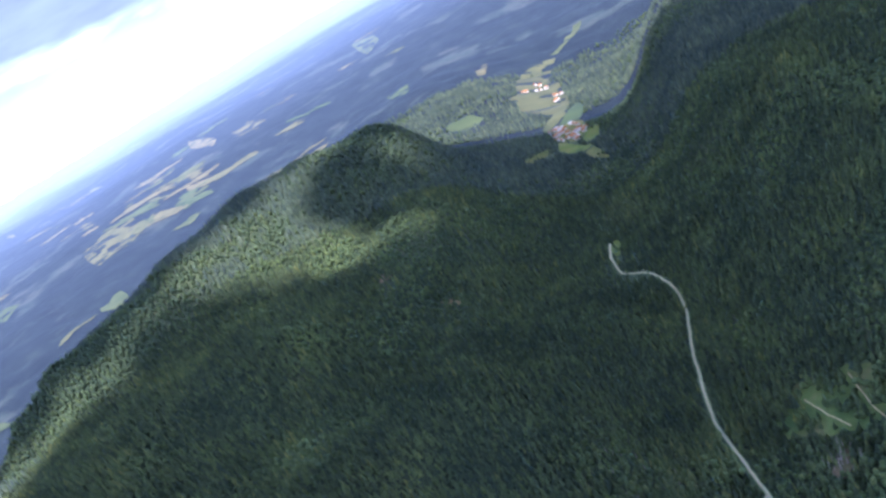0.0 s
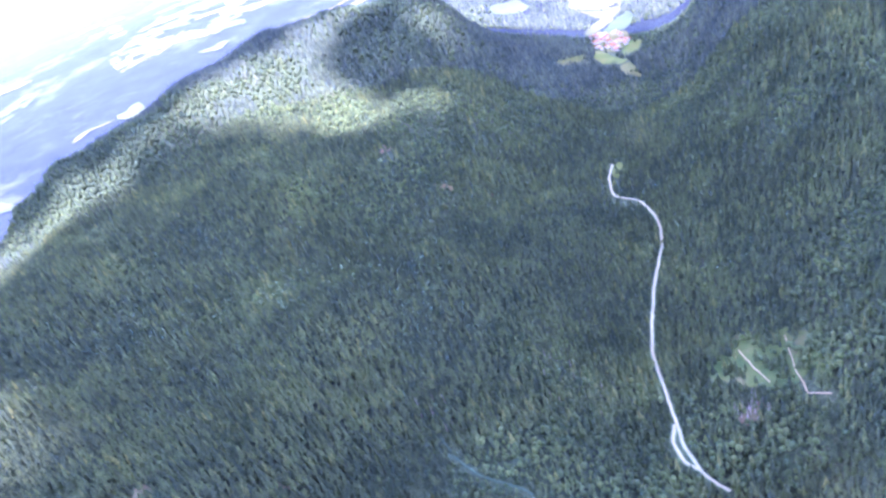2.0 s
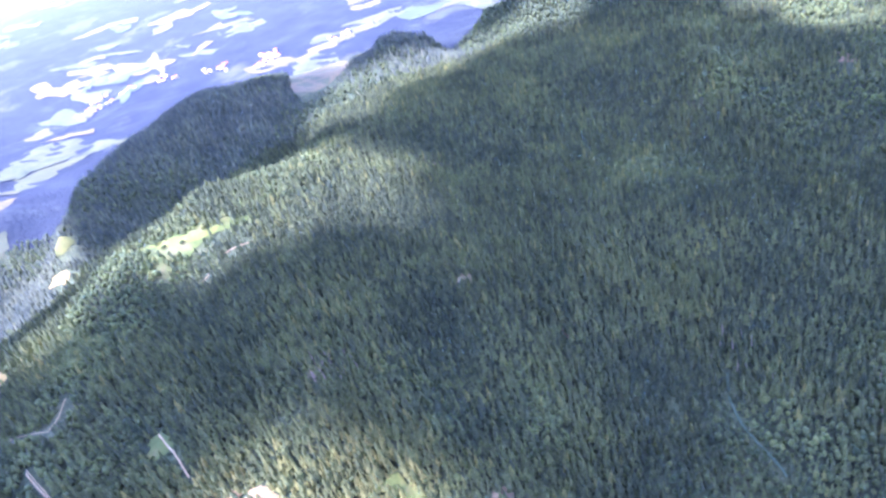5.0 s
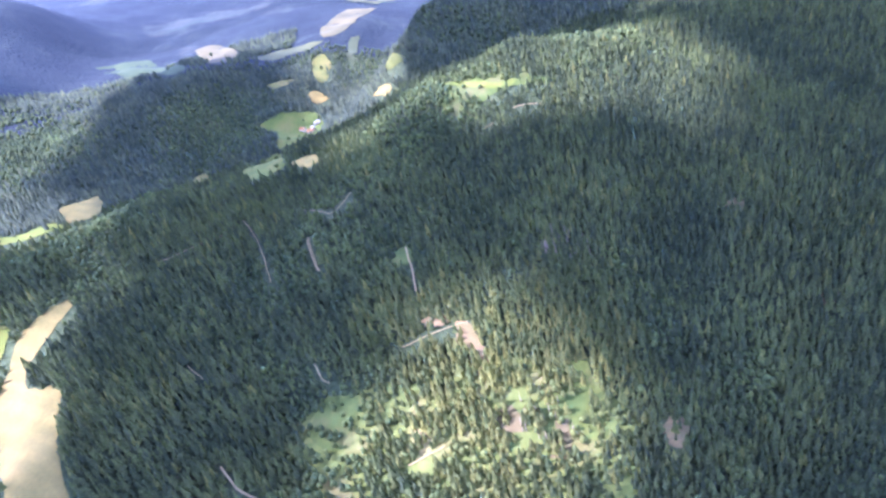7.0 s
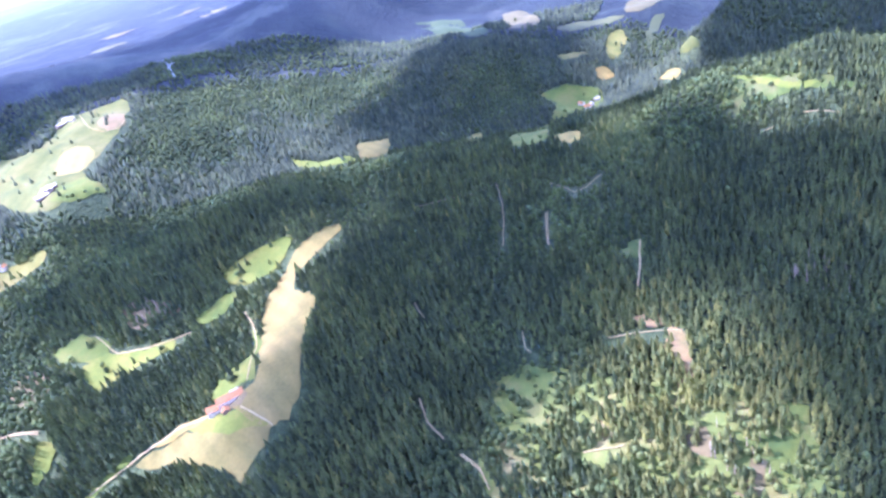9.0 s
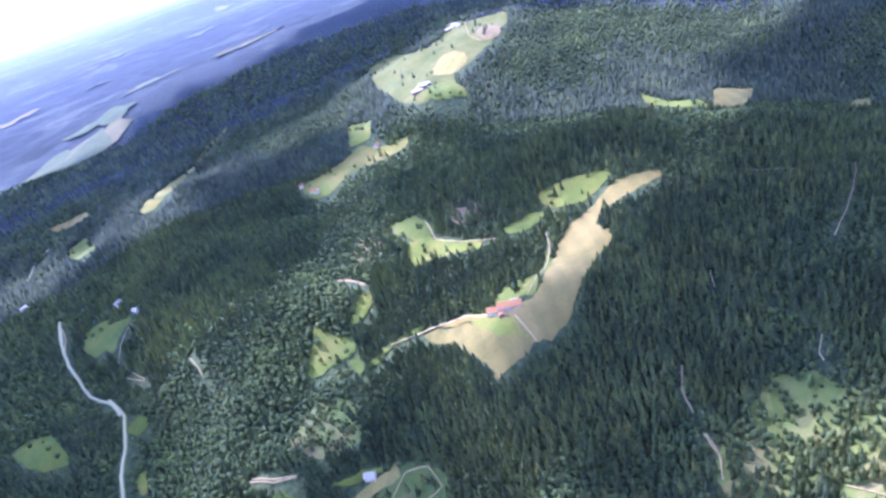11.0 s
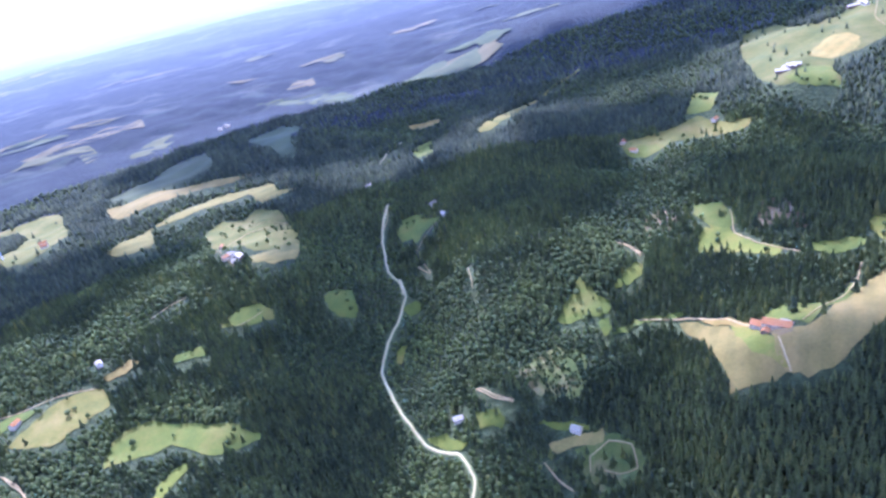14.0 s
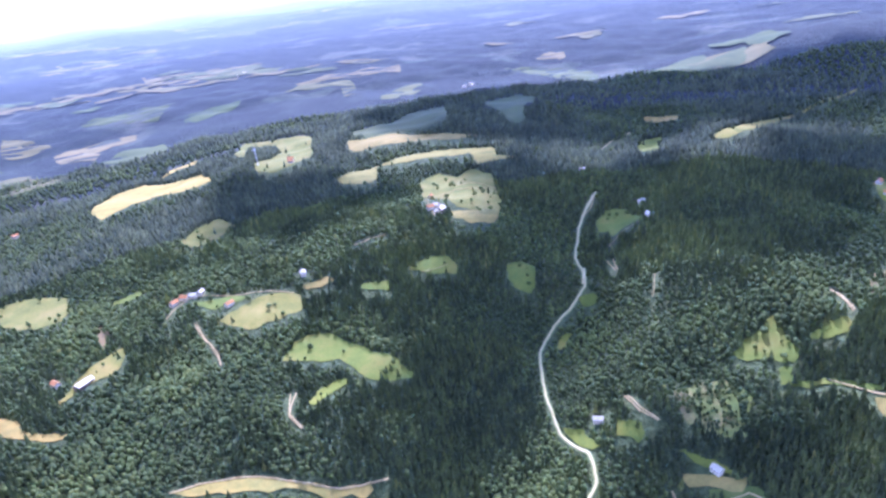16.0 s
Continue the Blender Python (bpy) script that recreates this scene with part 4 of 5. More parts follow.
# ---- roads and tracks: ribbons with a crown, laid on the land ----
def ribbon(name, line, width, material, lift):
    pts = rounded(line, 1.5, 7.0, closed=False)
    verts, faces = [], []
    for i, p in enumerate(pts):
        a, b = Vector(pts[max(0, i - 1)]), Vector(pts[min(len(pts) - 1, i + 1)])
        side = (b - a).orthogonal().normalized()
        w = width * (0.5 + 0.06 * noise.noise((p[0] * 0.05, p[1] * 0.05, 1.0)))
        verts += [(p[0] - side.x * w, p[1] - side.y * w, -0.5), (p[0] - side.x * w * 0.9, p[1] - side.y * w * 0.9, 0.0), (p[0], p[1], 0.12),
                  (p[0] + side.x * w * 0.9, p[1] + side.y * w * 0.9, 0.0), (p[0] + side.x * w, p[1] + side.y * w, -0.5)]
        if i:
            o = len(verts) - 10
            faces += [(o + k, o + k + 1, o + k + 6, o + k + 5) for k in range(4)]
    v = np.array(verts)
    xy = place(v[:, 0], v[:, 1], lift + v[:, 2])
    ob = solid(name, xy, faces, material, smooth=True)
    bm = bmesh.new()
    bm.from_mesh(ob.data)
    bmesh.ops.recalc_face_normals(bm, faces=bm.faces[:])
    if sum(f.normal.z for f in bm.faces) < 0:
        bmesh.ops.reverse_faces(bm, faces=bm.faces[:])
    bm.to_mesh(ob.data)
    bm.free()
    return ob


for kind, width, line in WAYS:
    if kind == "road":
        tagged(ribbon("verge", line, width + 3, "verge", 2.0), "mown grass verge along the valley road", "verge", kind="structure")
        tagged(ribbon("road", line, width, "road", 3.0), "pale winding asphalt road through the wooded valley", "road", kind="structure")
    elif kind == "track":
        tagged(ribbon("track", line, width * 0.75, "track", 2.6), "pale gravel forest track cut into the hillside", "track", kind="structure")
    else:
        tagged(ribbon("stream", line, width, "stream", 2.0), "narrow stream bed overgrown with pale green bushes", "stream", kind="structure")


# ---- the woods ----
def spruce(rng, tiers, sides):
    """Drooping tiers of boughs with jagged hems round a tapering top, 1 high."""
    v, f = [], []
    for k in range(tiers):
        base, top = 0.10 + 0.72 * k / tiers, min(1.0, 0.10 + 0.72 * (k + 1) / tiers + 0.22)
        r = 0.19 * (1 - k / tiers * 0.85)
        o = len(v)
        v.append((rng.uniform(-.01, .01), rng.uniform(-.01, .01), top if k < tiers - 1 else 1.0))
        for i in range(sides):
            a = 2 * math.pi * (i + rng.uniform(-.2, .2)) / sides + k
            q = r * (1.0 if i % 2 else 0.62) * rng.uniform(.85, 1.15)
            v.append((q * math.cos(a), q * math.sin(a), base + rng.uniform(-.03, .03)))
        f += [(o, o + 1 + i, o + 1 + (i + 1) % sides) for i in range(sides)]
    return np.array(v), np.array(f)


def bushy(rng, lumps):
    """A crown of several uneven leaf clumps, 1 high."""
    bm = bmesh.new()
    for k in range(lumps):
        a, d = rng.uniform(0, 6.3), (0.0 if k == 0 else rng.uniform(.15, .27))
        r = (0.36 if k == 0 else rng.uniform(.18, .27))
        z = 0.60 if k == 0 else rng.uniform(.38, .74)
        made = bmesh.ops.create_icosphere(bm, subdivisions=1, radius=r)
        for w in made["verts"]:
            w.co *= rng.uniform(.72, 1.22)
            w.co.z *= 1.05
            w.co += Vector((d * math.cos(a), d * math.sin(a), z))
    v = np.array([w.co[:] for w in bm.verts])
    bm.verts.index_update()
    f = np.array([[w.index for w in t.verts] for t in bm.faces])
    bm.free()
    return v, f


def clump(rng):
    """A far crown: one uneven leaf mass with eight sides, 1 high."""
    v = [(0, 0, rng.uniform(.9, 1.05))] + [(.34 * rng.uniform(.75, 1.2) * math.cos(a), .34 * rng.uniform(.75, 1.2) * math.sin(a), rng.uniform(.4, .62)) for a in (.2, 1.8, 3.3, 4.9)] + [(0, 0, .05)]
    f = [(0, 1 + k, 1 + (k + 1) % 4) for k in range(4)] + [(5, 1 + (k + 1) % 4, 1 + k) for k in range(4)]
    return np.array(v), np.array(f)


def plant(name, material, shapes, x, y, tall, wide, tint, rng):
    """One mesh of many trees, standing at x, y."""
    p = place(x, y, -0.4)
    turn = rng.uniform(0, 2 * math.pi, len(x))
    pick = rng.integers(0, len(shapes), len(x))
    vs, fs, ts, at = [], [], [], 0
    for k, (v, f) in enumerate(shapes):
        i = np.nonzero(pick == k)[0]
        c, s = np.cos(turn[i])[:, None], np.sin(turn[i])[:, None]
        w = (wide[i] * tall[i])[:, None]
        q = np.stack([(c * v[:, 0] - s * v[:, 1]) * w, (s * v[:, 0] + c * v[:, 1]) * w, v[:, 2] * tall[i][:, None]], -1) + p[i][:, None, :]
        vs.append(q.reshape(-1, 3))
        fs.append((f[None] + (np.arange(len(i)) * len(v))[:, None, None] + at).reshape(-1, 3))
        ts.append(np.repeat(tint[i], len(v)))
        at += len(i) * len(v)
    ob = sheet(name, np.concatenate(vs), np.concatenate(fs), material, smooth=material != "conifer")
    ob.data.attributes.new("tint", "FLOAT", "POINT").data.foreach_set("value", np.concatenate(ts).astype(np.float32))
    return ob


OPEN = {"openwood": 0.95, "meadow": 0.014, "dry": 0.012, "stubble": 0.0, "ripe": 0.0, "bare": 0.60, "glade": 0.60}
OUTLINES = [(kind, rounded(poly, 7.0, 11.0)) for kind, poly in FIELDS]
LINES = [(w if kind != "stream" else 1.2, rounded(line, 1.5, 5.0, closed=False)) for kind, w, line in WAYS]


def wave(x, y, s, q):
    return np.sin(x * s + 1.7 * np.sin(y * s * .8 + q)) * np.cos(y * s * 1.1 + 1.3 * np.sin(x * s * .7 - q))


def standing(x, y, rng):
    """Which of the trees may stand: none on fields, roads and yards, nor within a tree's length on their open side."""
    keep = np.ones(len(x), bool)
    luck = rng.random(len(x)) / np.where(wave(x, y, .05, 9.0) > .35, 4.0, .6)
    dx, dy = x - CENTRE[0], y - CENTRE[1]
    lean = rng.uniform(5, 19, len(x)) / np.maximum(CENTRE[2] - height(x, y), 200)
    for k in (0.0, 0.5, 1.0):
        sx, sy = x + dx * lean * k, y + dy * lean * k
        for kind, line in OUTLINES:
            xs, ys = [p[0] for p in line], [p[1] for p in line]
            box = np.nonzero((sx > min(xs)) & (sx < max(xs)) & (sy > min(ys)) & (sy < max(ys)) & keep)[0]
            if len(box):
                keep[box[inside(sx[box], sy[box], line) & (luck[box] > OPEN[kind])]] = False
        for w, line in LINES:
            w = max(w * 1.4, 5.0 if w > 1.3 else 3.2) * (1.0 if k == 0 else .8)
            lx, ly = [p[0] for p in line], [p[1] for p in line]
            box = np.nonzero((sx > min(lx) - 20) & (sx < max(lx) + 20) & (sy > min(ly) - 20) & (sy < max(ly) + 20) & keep)[0]
            for px, py in line:
                near = box[(np.abs(sx[box] - px) < w) & (np.abs(sy[box] - py) < w)]
                keep[near] = False
    for kind, hx, hy in HOUSES:
        keep[(np.abs(x - hx) < 16) & (np.abs(y - hy) < 16)] = False
    return keep


def stand_bias(x, y):
    """Broadleaf stands count up, spruce stands down."""
    out = np.zeros(len(x))
    for sx, sy, r, bias in STANDS:
        out += bias * np.clip(1.6 - 1.3 * np.hypot(x - sx, y - sy) / r + .35 * wave(x, y, .03, sx), 0, 1)
    return out


def seen_side(x, y):
    """The half of the country that lies west, north and south of the circle."""
    return x < np.where(y > 90, 0.66 * (y - 90) + 200, 2.0 * (90 - y) + 330)


rng = np.random.default_rng(7)
spruces = [spruce(random, 3, 6) for _ in range(5)]
lumps = [bushy(random, 1) for _ in range(6)]
low_spruces = [spruce(random, 2, 6) for _ in range(4)]
tips = [spruce(random, 1, 6) for _ in range(4)]
clumps = [clump(random) for _ in range(5)]



def belt(step, inner, outer, cones, crowns, wide_by, names):
    u, v = np.meshgrid(np.arange(-outer, outer, step), np.arange(-outer, outer, step))
    u, v = (CENTRE[0] + u + rng.uniform(-.45, .45, u.shape) * step).ravel(), (CENTRE[1] + v + rng.uniform(-.45, .45, v.shape) * step).ravel()
    dist = np.hypot(u - CENTRE[0], v - CENTRE[1])
    ok = (dist > inner) & (dist < outer) & seen_side(u, v)
    u, v = u[ok], v[ok]
    ok = standing(u, v, rng) & (rng.random(len(u)) > .05 + .10 * (wave(u, v, .03, 5.0) > .45))
    u, v = u[ok], v[ok]
    leafy = wave(u, v, .0075, 1.0) * .5 + wave(u, v, .021, 2.0) * .4 + rng.normal(0, .27, len(u)) + stand_bias(u, v) + np.where(v < -450, .14, -.16) + np.where(u > 150, .2, 0)
    young = wave(u, v, .012, 4.0)
    tall = np.clip(rng.normal(18.5, 4.2, len(u)) + 3.5 * young, 5, 30)
    # trees round -400, 60 are tinted lighter to imitate sunlight on them
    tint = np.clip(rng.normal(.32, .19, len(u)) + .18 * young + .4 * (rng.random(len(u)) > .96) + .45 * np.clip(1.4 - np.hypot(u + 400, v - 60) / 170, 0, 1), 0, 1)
    b = leafy > .2
    for name, label, material, shapes, pick, scale, spread in (
            (names[0], "dense dark green spruce forest covering the hillsides", "conifer", cones, ~b, .95, (1.25, 1.75)),
            (names[1], "lighter green broadleaf woodland with rounded uneven crowns", "broadleaf", crowns, b, .62, (.66, 1.0))):
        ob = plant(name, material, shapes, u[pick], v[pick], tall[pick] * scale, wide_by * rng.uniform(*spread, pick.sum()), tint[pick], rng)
        tagged(ob, label, "forest", kind="stuff")


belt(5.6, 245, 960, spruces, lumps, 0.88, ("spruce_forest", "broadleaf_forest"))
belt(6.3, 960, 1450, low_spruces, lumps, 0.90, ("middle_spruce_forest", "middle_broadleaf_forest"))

# plain woods beneath the circle and on the slopes behind it
step = 11.5
u, v = np.meshgrid(np.arange(-400, 1300, step), np.arange(-1200, 1400, step))
u, v = (u + rng.uniform(-.45, .45, u.shape) * step).ravel(), (v + rng.uniform(-.45, .45, v.shape) * step).ravel()
dist = np.hypot(u - CENTRE[0], v - CENTRE[1])
ok = (dist < 1250) & ((dist < 247) | ~seen_side(u, v))
u, v = u[ok], v[ok]
ok = standing(u, v, rng)
u, v = u[ok], v[ok]
woods = plant("valley_forest", "conifer", low_spruces, u, v, rng.uniform(13, 24, len(u)), rng.uniform(1.3, 1.9, len(u)), rng.uniform(.2, .6, len(u)), rng)
tagged(woods, "spruce forest on the valley floor beneath the flight path", "forest", kind="stuff")


def far_belt(step, inner, outer, fade, cones, crowns, grow, names, west=-9000, south=-9000, north=9000):
    u, v = np.meshgrid(np.arange(-outer, outer, step), np.arange(-outer, outer, step))
    u, v = (u + rng.uniform(-.45, .45, u.shape) * step).ravel(), (v + rng.uniform(-.45, .45, v.shape) * step).ravel()
    dist = np.hypot(u - CENTRE[0], v - CENTRE[1])
    ok = (dist > inner) & (dist < outer) & (u > west) & (v > south) & (v < north) & seen_side(u, v) & (rng.random(len(u)) > np.clip((dist - fade) / (outer - fade + 1), 0, 1))
    u, v = u[ok], v[ok]
    ok = standing(u, v, rng)
    u, v = u[ok], v[ok]
    b = wave(u, v, .006, 3.0) * .6 + rng.normal(0, .2, len(u)) + stand_bias(u, v) > .15
    tall = np.clip(rng.normal(22, 4, len(u)), 10, 34)
    tint = np.clip(rng.normal(.4, .2, len(u)), 0, 1)
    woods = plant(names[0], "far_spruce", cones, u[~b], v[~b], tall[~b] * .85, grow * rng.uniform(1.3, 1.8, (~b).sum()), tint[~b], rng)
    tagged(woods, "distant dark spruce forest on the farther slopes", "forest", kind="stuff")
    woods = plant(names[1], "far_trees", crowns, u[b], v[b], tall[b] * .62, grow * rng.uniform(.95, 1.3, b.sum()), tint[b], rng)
    tagged(woods, "distant mixed woodland with rounded crowns", "forest", kind="stuff")


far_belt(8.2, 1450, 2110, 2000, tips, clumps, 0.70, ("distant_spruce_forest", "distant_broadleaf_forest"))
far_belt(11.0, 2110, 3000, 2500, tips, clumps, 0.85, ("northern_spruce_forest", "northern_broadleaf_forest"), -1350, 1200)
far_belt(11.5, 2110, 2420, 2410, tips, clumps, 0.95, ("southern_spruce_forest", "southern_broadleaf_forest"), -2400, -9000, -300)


# grey dead spruces in small groups
snags = [spruce(random, 2, 5) for _ in range(3)]
for cx, cy, reach, count in SNAGS:
    d, a = reach * np.sqrt(rng.random(count)), rng.uniform(0, 6.283, count)
    woods = plant("dead_spruces", "dead_wood", snags, cx + d * np.cos(a), cy + d * np.sin(a), rng.uniform(14, 24, count), rng.uniform(.22, .5, count), np.zeros(count), rng)
    tagged(woods, "bare grey dead spruces standing among the green forest", "dead trees", kind="stuff")


# ---- single trees in the meadows ----
def meadow_tree(x, y, tall, shape):
    base = new("meadow_tree")
    base.location = place(x, y, 0.8)[0]
    bm = bmesh.new()
    bmesh.ops.create_cone(bm, segments=7, radius1=.035 * tall, radius2=.012 * tall, depth=.6 * tall, matrix=Matrix.Translation((0, 0, .28 * tall)))
    for a in (0.4, 2.3, 4.4):
        bmesh.ops.create_cone(bm, segments=5, radius1=.014 * tall, radius2=.005 * tall, depth=.34 * tall,
                              matrix=Matrix.Rotation(a, 4, "Z") @ Matrix.Translation((.10 * tall, 0, .5 * tall)) @ Matrix.Rotation(.7, 4, "Y"))
    part("trunk", bm, "bark", base)
    q, f = shape
    crown = solid("crown", q * tall, [tuple(int(i) for i in t) for t in f], "broadleaf", base)
    crown.data.attributes.new("tint", "FLOAT", "POINT").data.foreach_set("value", np.full(len(q), .35, np.float32))
    return tagged(base, "lone round-crowned broadleaf tree standing in a meadow", "tree", "meadow trees")


models = [meadow_tree(-300 - 40 * k, -530, 1.0, bushy(random, 6)) for k in range(4)]
spots = []
for kind, line in OUTLINES:
    if kind in ("meadow", "dry", "glade"):
        xs, ys = [p[0] for p in line], [p[1] for p in line]
        area = (max(xs) - min(xs)) * (max(ys) - min(ys))
        for _ in range(min(14, int(area / 2200))):
            x, y = random.uniform(min(xs), max(xs)), random.uniform(min(ys), max(ys))
            if math.hypot(x - CENTRE[0], y - CENTRE[1]) < 1700 and inside(np.array([x]), np.array([y]), line)[0]:
                spots.append((x, y))
for n, (x, y) in enumerate(spots[:230]):
    tall = random.uniform(6, 13)
    at = place(x, y, 0.8)[0]
    model = models[n % 4]
    if n < 4:
        made = model
        made.location = at
    else:
        made = copy_thing(model, Matrix.Translation(at))
    made.scale = (tall * random.uniform(.9, 1.2), tall * random.uniform(.9, 1.2), tall)
    made.rotation_euler.z = random.uniform(0, 6.28)


# ---- houses ----
def box(bm, x0, y0, z0, x1, y1, z1):
    bmesh.ops.create_cube(bm, size=1, matrix=Matrix.Translation(((x0 + x1) / 2, (y0 + y1) / 2, (z0 + z1) / 2)) @ Matrix.Diagonal((x1 - x0, y1 - y0, z1 - z0, 1)))


def gable_walls(l, w, h, rise):
    bm = bmesh.new()
    ring = [(-w / 2, -1.5), (w / 2, -1.5), (w / 2, h), (0, h + rise), (-w / 2, h)]
    ends = [[bm.verts.new((s * l / 2, y, z)) for y, z in ring] for s in (-1, 1)]
    bm.faces.new(ends[0][::-1]), bm.faces.new(ends[1])
    for i in range(5):
        j = (i + 1) % 5
        bm.faces.new((ends[0][i], ends[0][j], ends[1][j], ends[1][i]))
    return bm


def gable_roof(l, w, h, rise):
    bm = bmesh.new()
    o, th = 0.6, 0.28
    k = rise / (w / 2)
    prof = [(-w / 2 - o, h - o * k + .05), (0, h + rise + .05), (w / 2 + o, h - o * k + .05), (w / 2 + o, h - o * k + .05 + th), (0, h + rise + .05 + th), (-w / 2 - o, h - o * k + .05 + th)]
    ends = [[bm.verts.new((s * (l / 2 + .7), y, z)) for y, z in prof] for s in (-1, 1)]
    for i in range(6):
        j = (i + 1) % 6
        bm.faces.new((ends[0][i], ends[0][j], ends[1][j], ends[1][i]))
    for e in ends:
        bm.faces.new((e[0], e[1], e[4], e[5])), bm.faces.new((e[1], e[2], e[3], e[4]))
    bmesh.ops.recalc_face_normals(bm, faces=bm.faces[:])
    return bm


def house(name, l, w, h, rise, roof, wall, label, category, group=""):
    base = new(name)
    part("wall", gable_walls(l, w, h, rise), wall, base)
    top = part("roof", gable_roof(l, w, h, rise), roof, base, "red tiled gable roof" if roof == "roof_red" else "grey sheet gable roof")
    if wall == "render_wall":
        bm = bmesh.new()
        box(bm, l * .2, .3, h + rise * .5, l * .2 + .9, 1.2, h + rise + 1.3)
        part("chimney", bm, "roof_grey", top)
    for s in (-1, 1):
        for i in range(max(2, int(l / 4))):
            x = -l / 2 + (i + .5) * l / max(2, int(l / 4))
            for z in ((1.0, 3.7) if h > 4.8 else (1.0,)):
                bm = bmesh.new()
                box(bm, x - .55, s * w / 2 - .06, z, x + .55, s * w / 2 + .06, z + 1.3)
                part("window", bm, "glass_dark", base)
    bm = bmesh.new()
    box(bm, -.55 + l * .5 - 2.2, w / 2 - .05, 0, .55 + l * .5 - 2.2, w / 2 + .09, 2.05)
    part("door", bm, "wood_wall", base)
    return tagged(base, label, category, group)


def stand(ob, x, y, turn):
    ob.matrix_basis = Matrix.Translation(place(x, y, 0.9)[0]) @ Matrix.Rotation(turn, 4, "Z")
    return ob


SORTS = {
    "barn": lambda: house("barn", 34, 15, 6, 4.5, "roof_red", "render_wall", "long farm barn with a salmon-red tiled roof", "barn", "farm buildings"),
    "farmhouse": lambda: house("farmhouse", 20, 12, 6, 4.5, "roof_red", "render_wall", "pale farmhouse with red roof beside hay fields", "farmhouse", "farm buildings"),
    "shed": lambda: house("shed", 13, 9, 4, 2.6, "roof_red", "wood_wall", "small red-roofed wooden shed in the farmyard", "shed", "farm buildings"),
    "shed2": lambda: house("shed", 11, 8, 3.6, 2.2, "roof_grey", "render_wall", "small grey-roofed shed at the farmyard's edge", "shed", "farm buildings"),
    "white": lambda: house("house", 14, 10, 5.5, 3.6, "roof_grey", "render_wall", "pale rendered house with a light grey roof", "house", "scattered houses"),
    "red": lambda: house("house", 16, 10, 5.5, 4.0, "roof_red", "render_wall", "pale rendered house with a red tiled roof", "house", "scattered houses"),
    "grey": lambda: house("barn", 30, 14, 5, 3.2, "roof_grey", "wood_wall", "long grey-roofed cattle shed on the pasture", "barn", "farm buildings"),
}
first = {}
for n, (kind, x, y) in enumerate(HOUSES):
    turn = {"barn": 2.35, "farmhouse": 2.2, "shed": 0.8, "shed2": 2.3}.get(kind, (n * 1.37) % 3.1)
    if kind in first:
        stand(copy_thing(first[kind], Matrix()), x, y, turn)
    else:
        first[kind] = stand(SORTS[kind](), x, y, turn)

# the village in the valley to the north, and the town beyond the ridge
random.seed(5)
for (cx, cy, rx, ry, count) in VILLAGES:
    for n in range(count):
        a, d = random.uniform(0, 6.28), math.sqrt(random.random())
        made = stand(copy_thing(first[random.choice(("red", "red", "white"))], Matrix()), cx + rx * d * math.cos(a), cy + ry * d * math.sin(a), random.choice((0.3, 1.9)) + random.uniform(-.2, .2))
        tagged(made, group="village houses")


# ---- wind turbines ----
def turbine(x, y, turn, spin):
    base = new("wind_turbine")
    bm = bmesh.new()
    bmesh.ops.create_cone(bm, segments=20, radius1=2.3, radius2=1.2, depth=92, cap_ends=True, matrix=Matrix.Translation((0, 0, 45)))
    part("tower", bm, "white_steel", base)
    bm = bmesh.new()
    box(bm, -2, -5.5, 91, 2, 4.5, 95)
    bmesh.ops.bevel(bm, geom=bm.edges[:], offset=.9, segments=2, affect="EDGES")
    part("nacelle", bm, "white_steel", base)
    bm = bmesh.new()
    bmesh.ops.create_uvsphere(bm, u_segments=14, v_segments=8, radius=1.7, matrix=Matrix.Translation((0, -6.4, 93)))
    hub = part("hub", bm, "white_steel", base)
    for k in range(3):
        v, f = [], []
        for i, (r, c, th) in enumerate(((1.2, 1.6, 1.4), (6, 2.2, 1.1), (9, 3.4, .8), (22, 2.2, .5), (36, 1.1, .25), (41, .35, .1))):
            v += [(-c * .35, -th / 2, r), (c * .65, -th * .1, r), (-c * .1, th / 2, r), (-c * .5, 0, r)]
            if i:
                o = len(v) - 8
                f += [(o + q, o + (q + 1) % 4, o + 4 + (q + 1) % 4, o + 4 + q) for q in range(4)]
        blade = solid("blade", v, f, "white_steel", hub, True)
        blade.matrix_basis = Matrix.Translation((0, -6.4, 93)) @ Matrix.Rotation(spin + k * 2.0944, 4, "Y")
    stand(base, x, y, turn)
    base.scale = (.5, .5, .5)
    return tagged(base, "white three-bladed wind turbine standing above the woods", "wind turbine", "wind turbines")


for n, (x, y) in enumerate(TURBINES):
    turbine(x, y, (-0.6, 2.6, 2.9)[n], (0.5, 0.2, 0.9)[n])


# ---- clouds over the hills, whose shade lies on the woods ----
def within(x, y, spots, slack):
    return any(((x - a) / (b + slack)) ** 2 + ((y - c) / (d + slack)) ** 2 < 1 for a, c, b, d in spots)


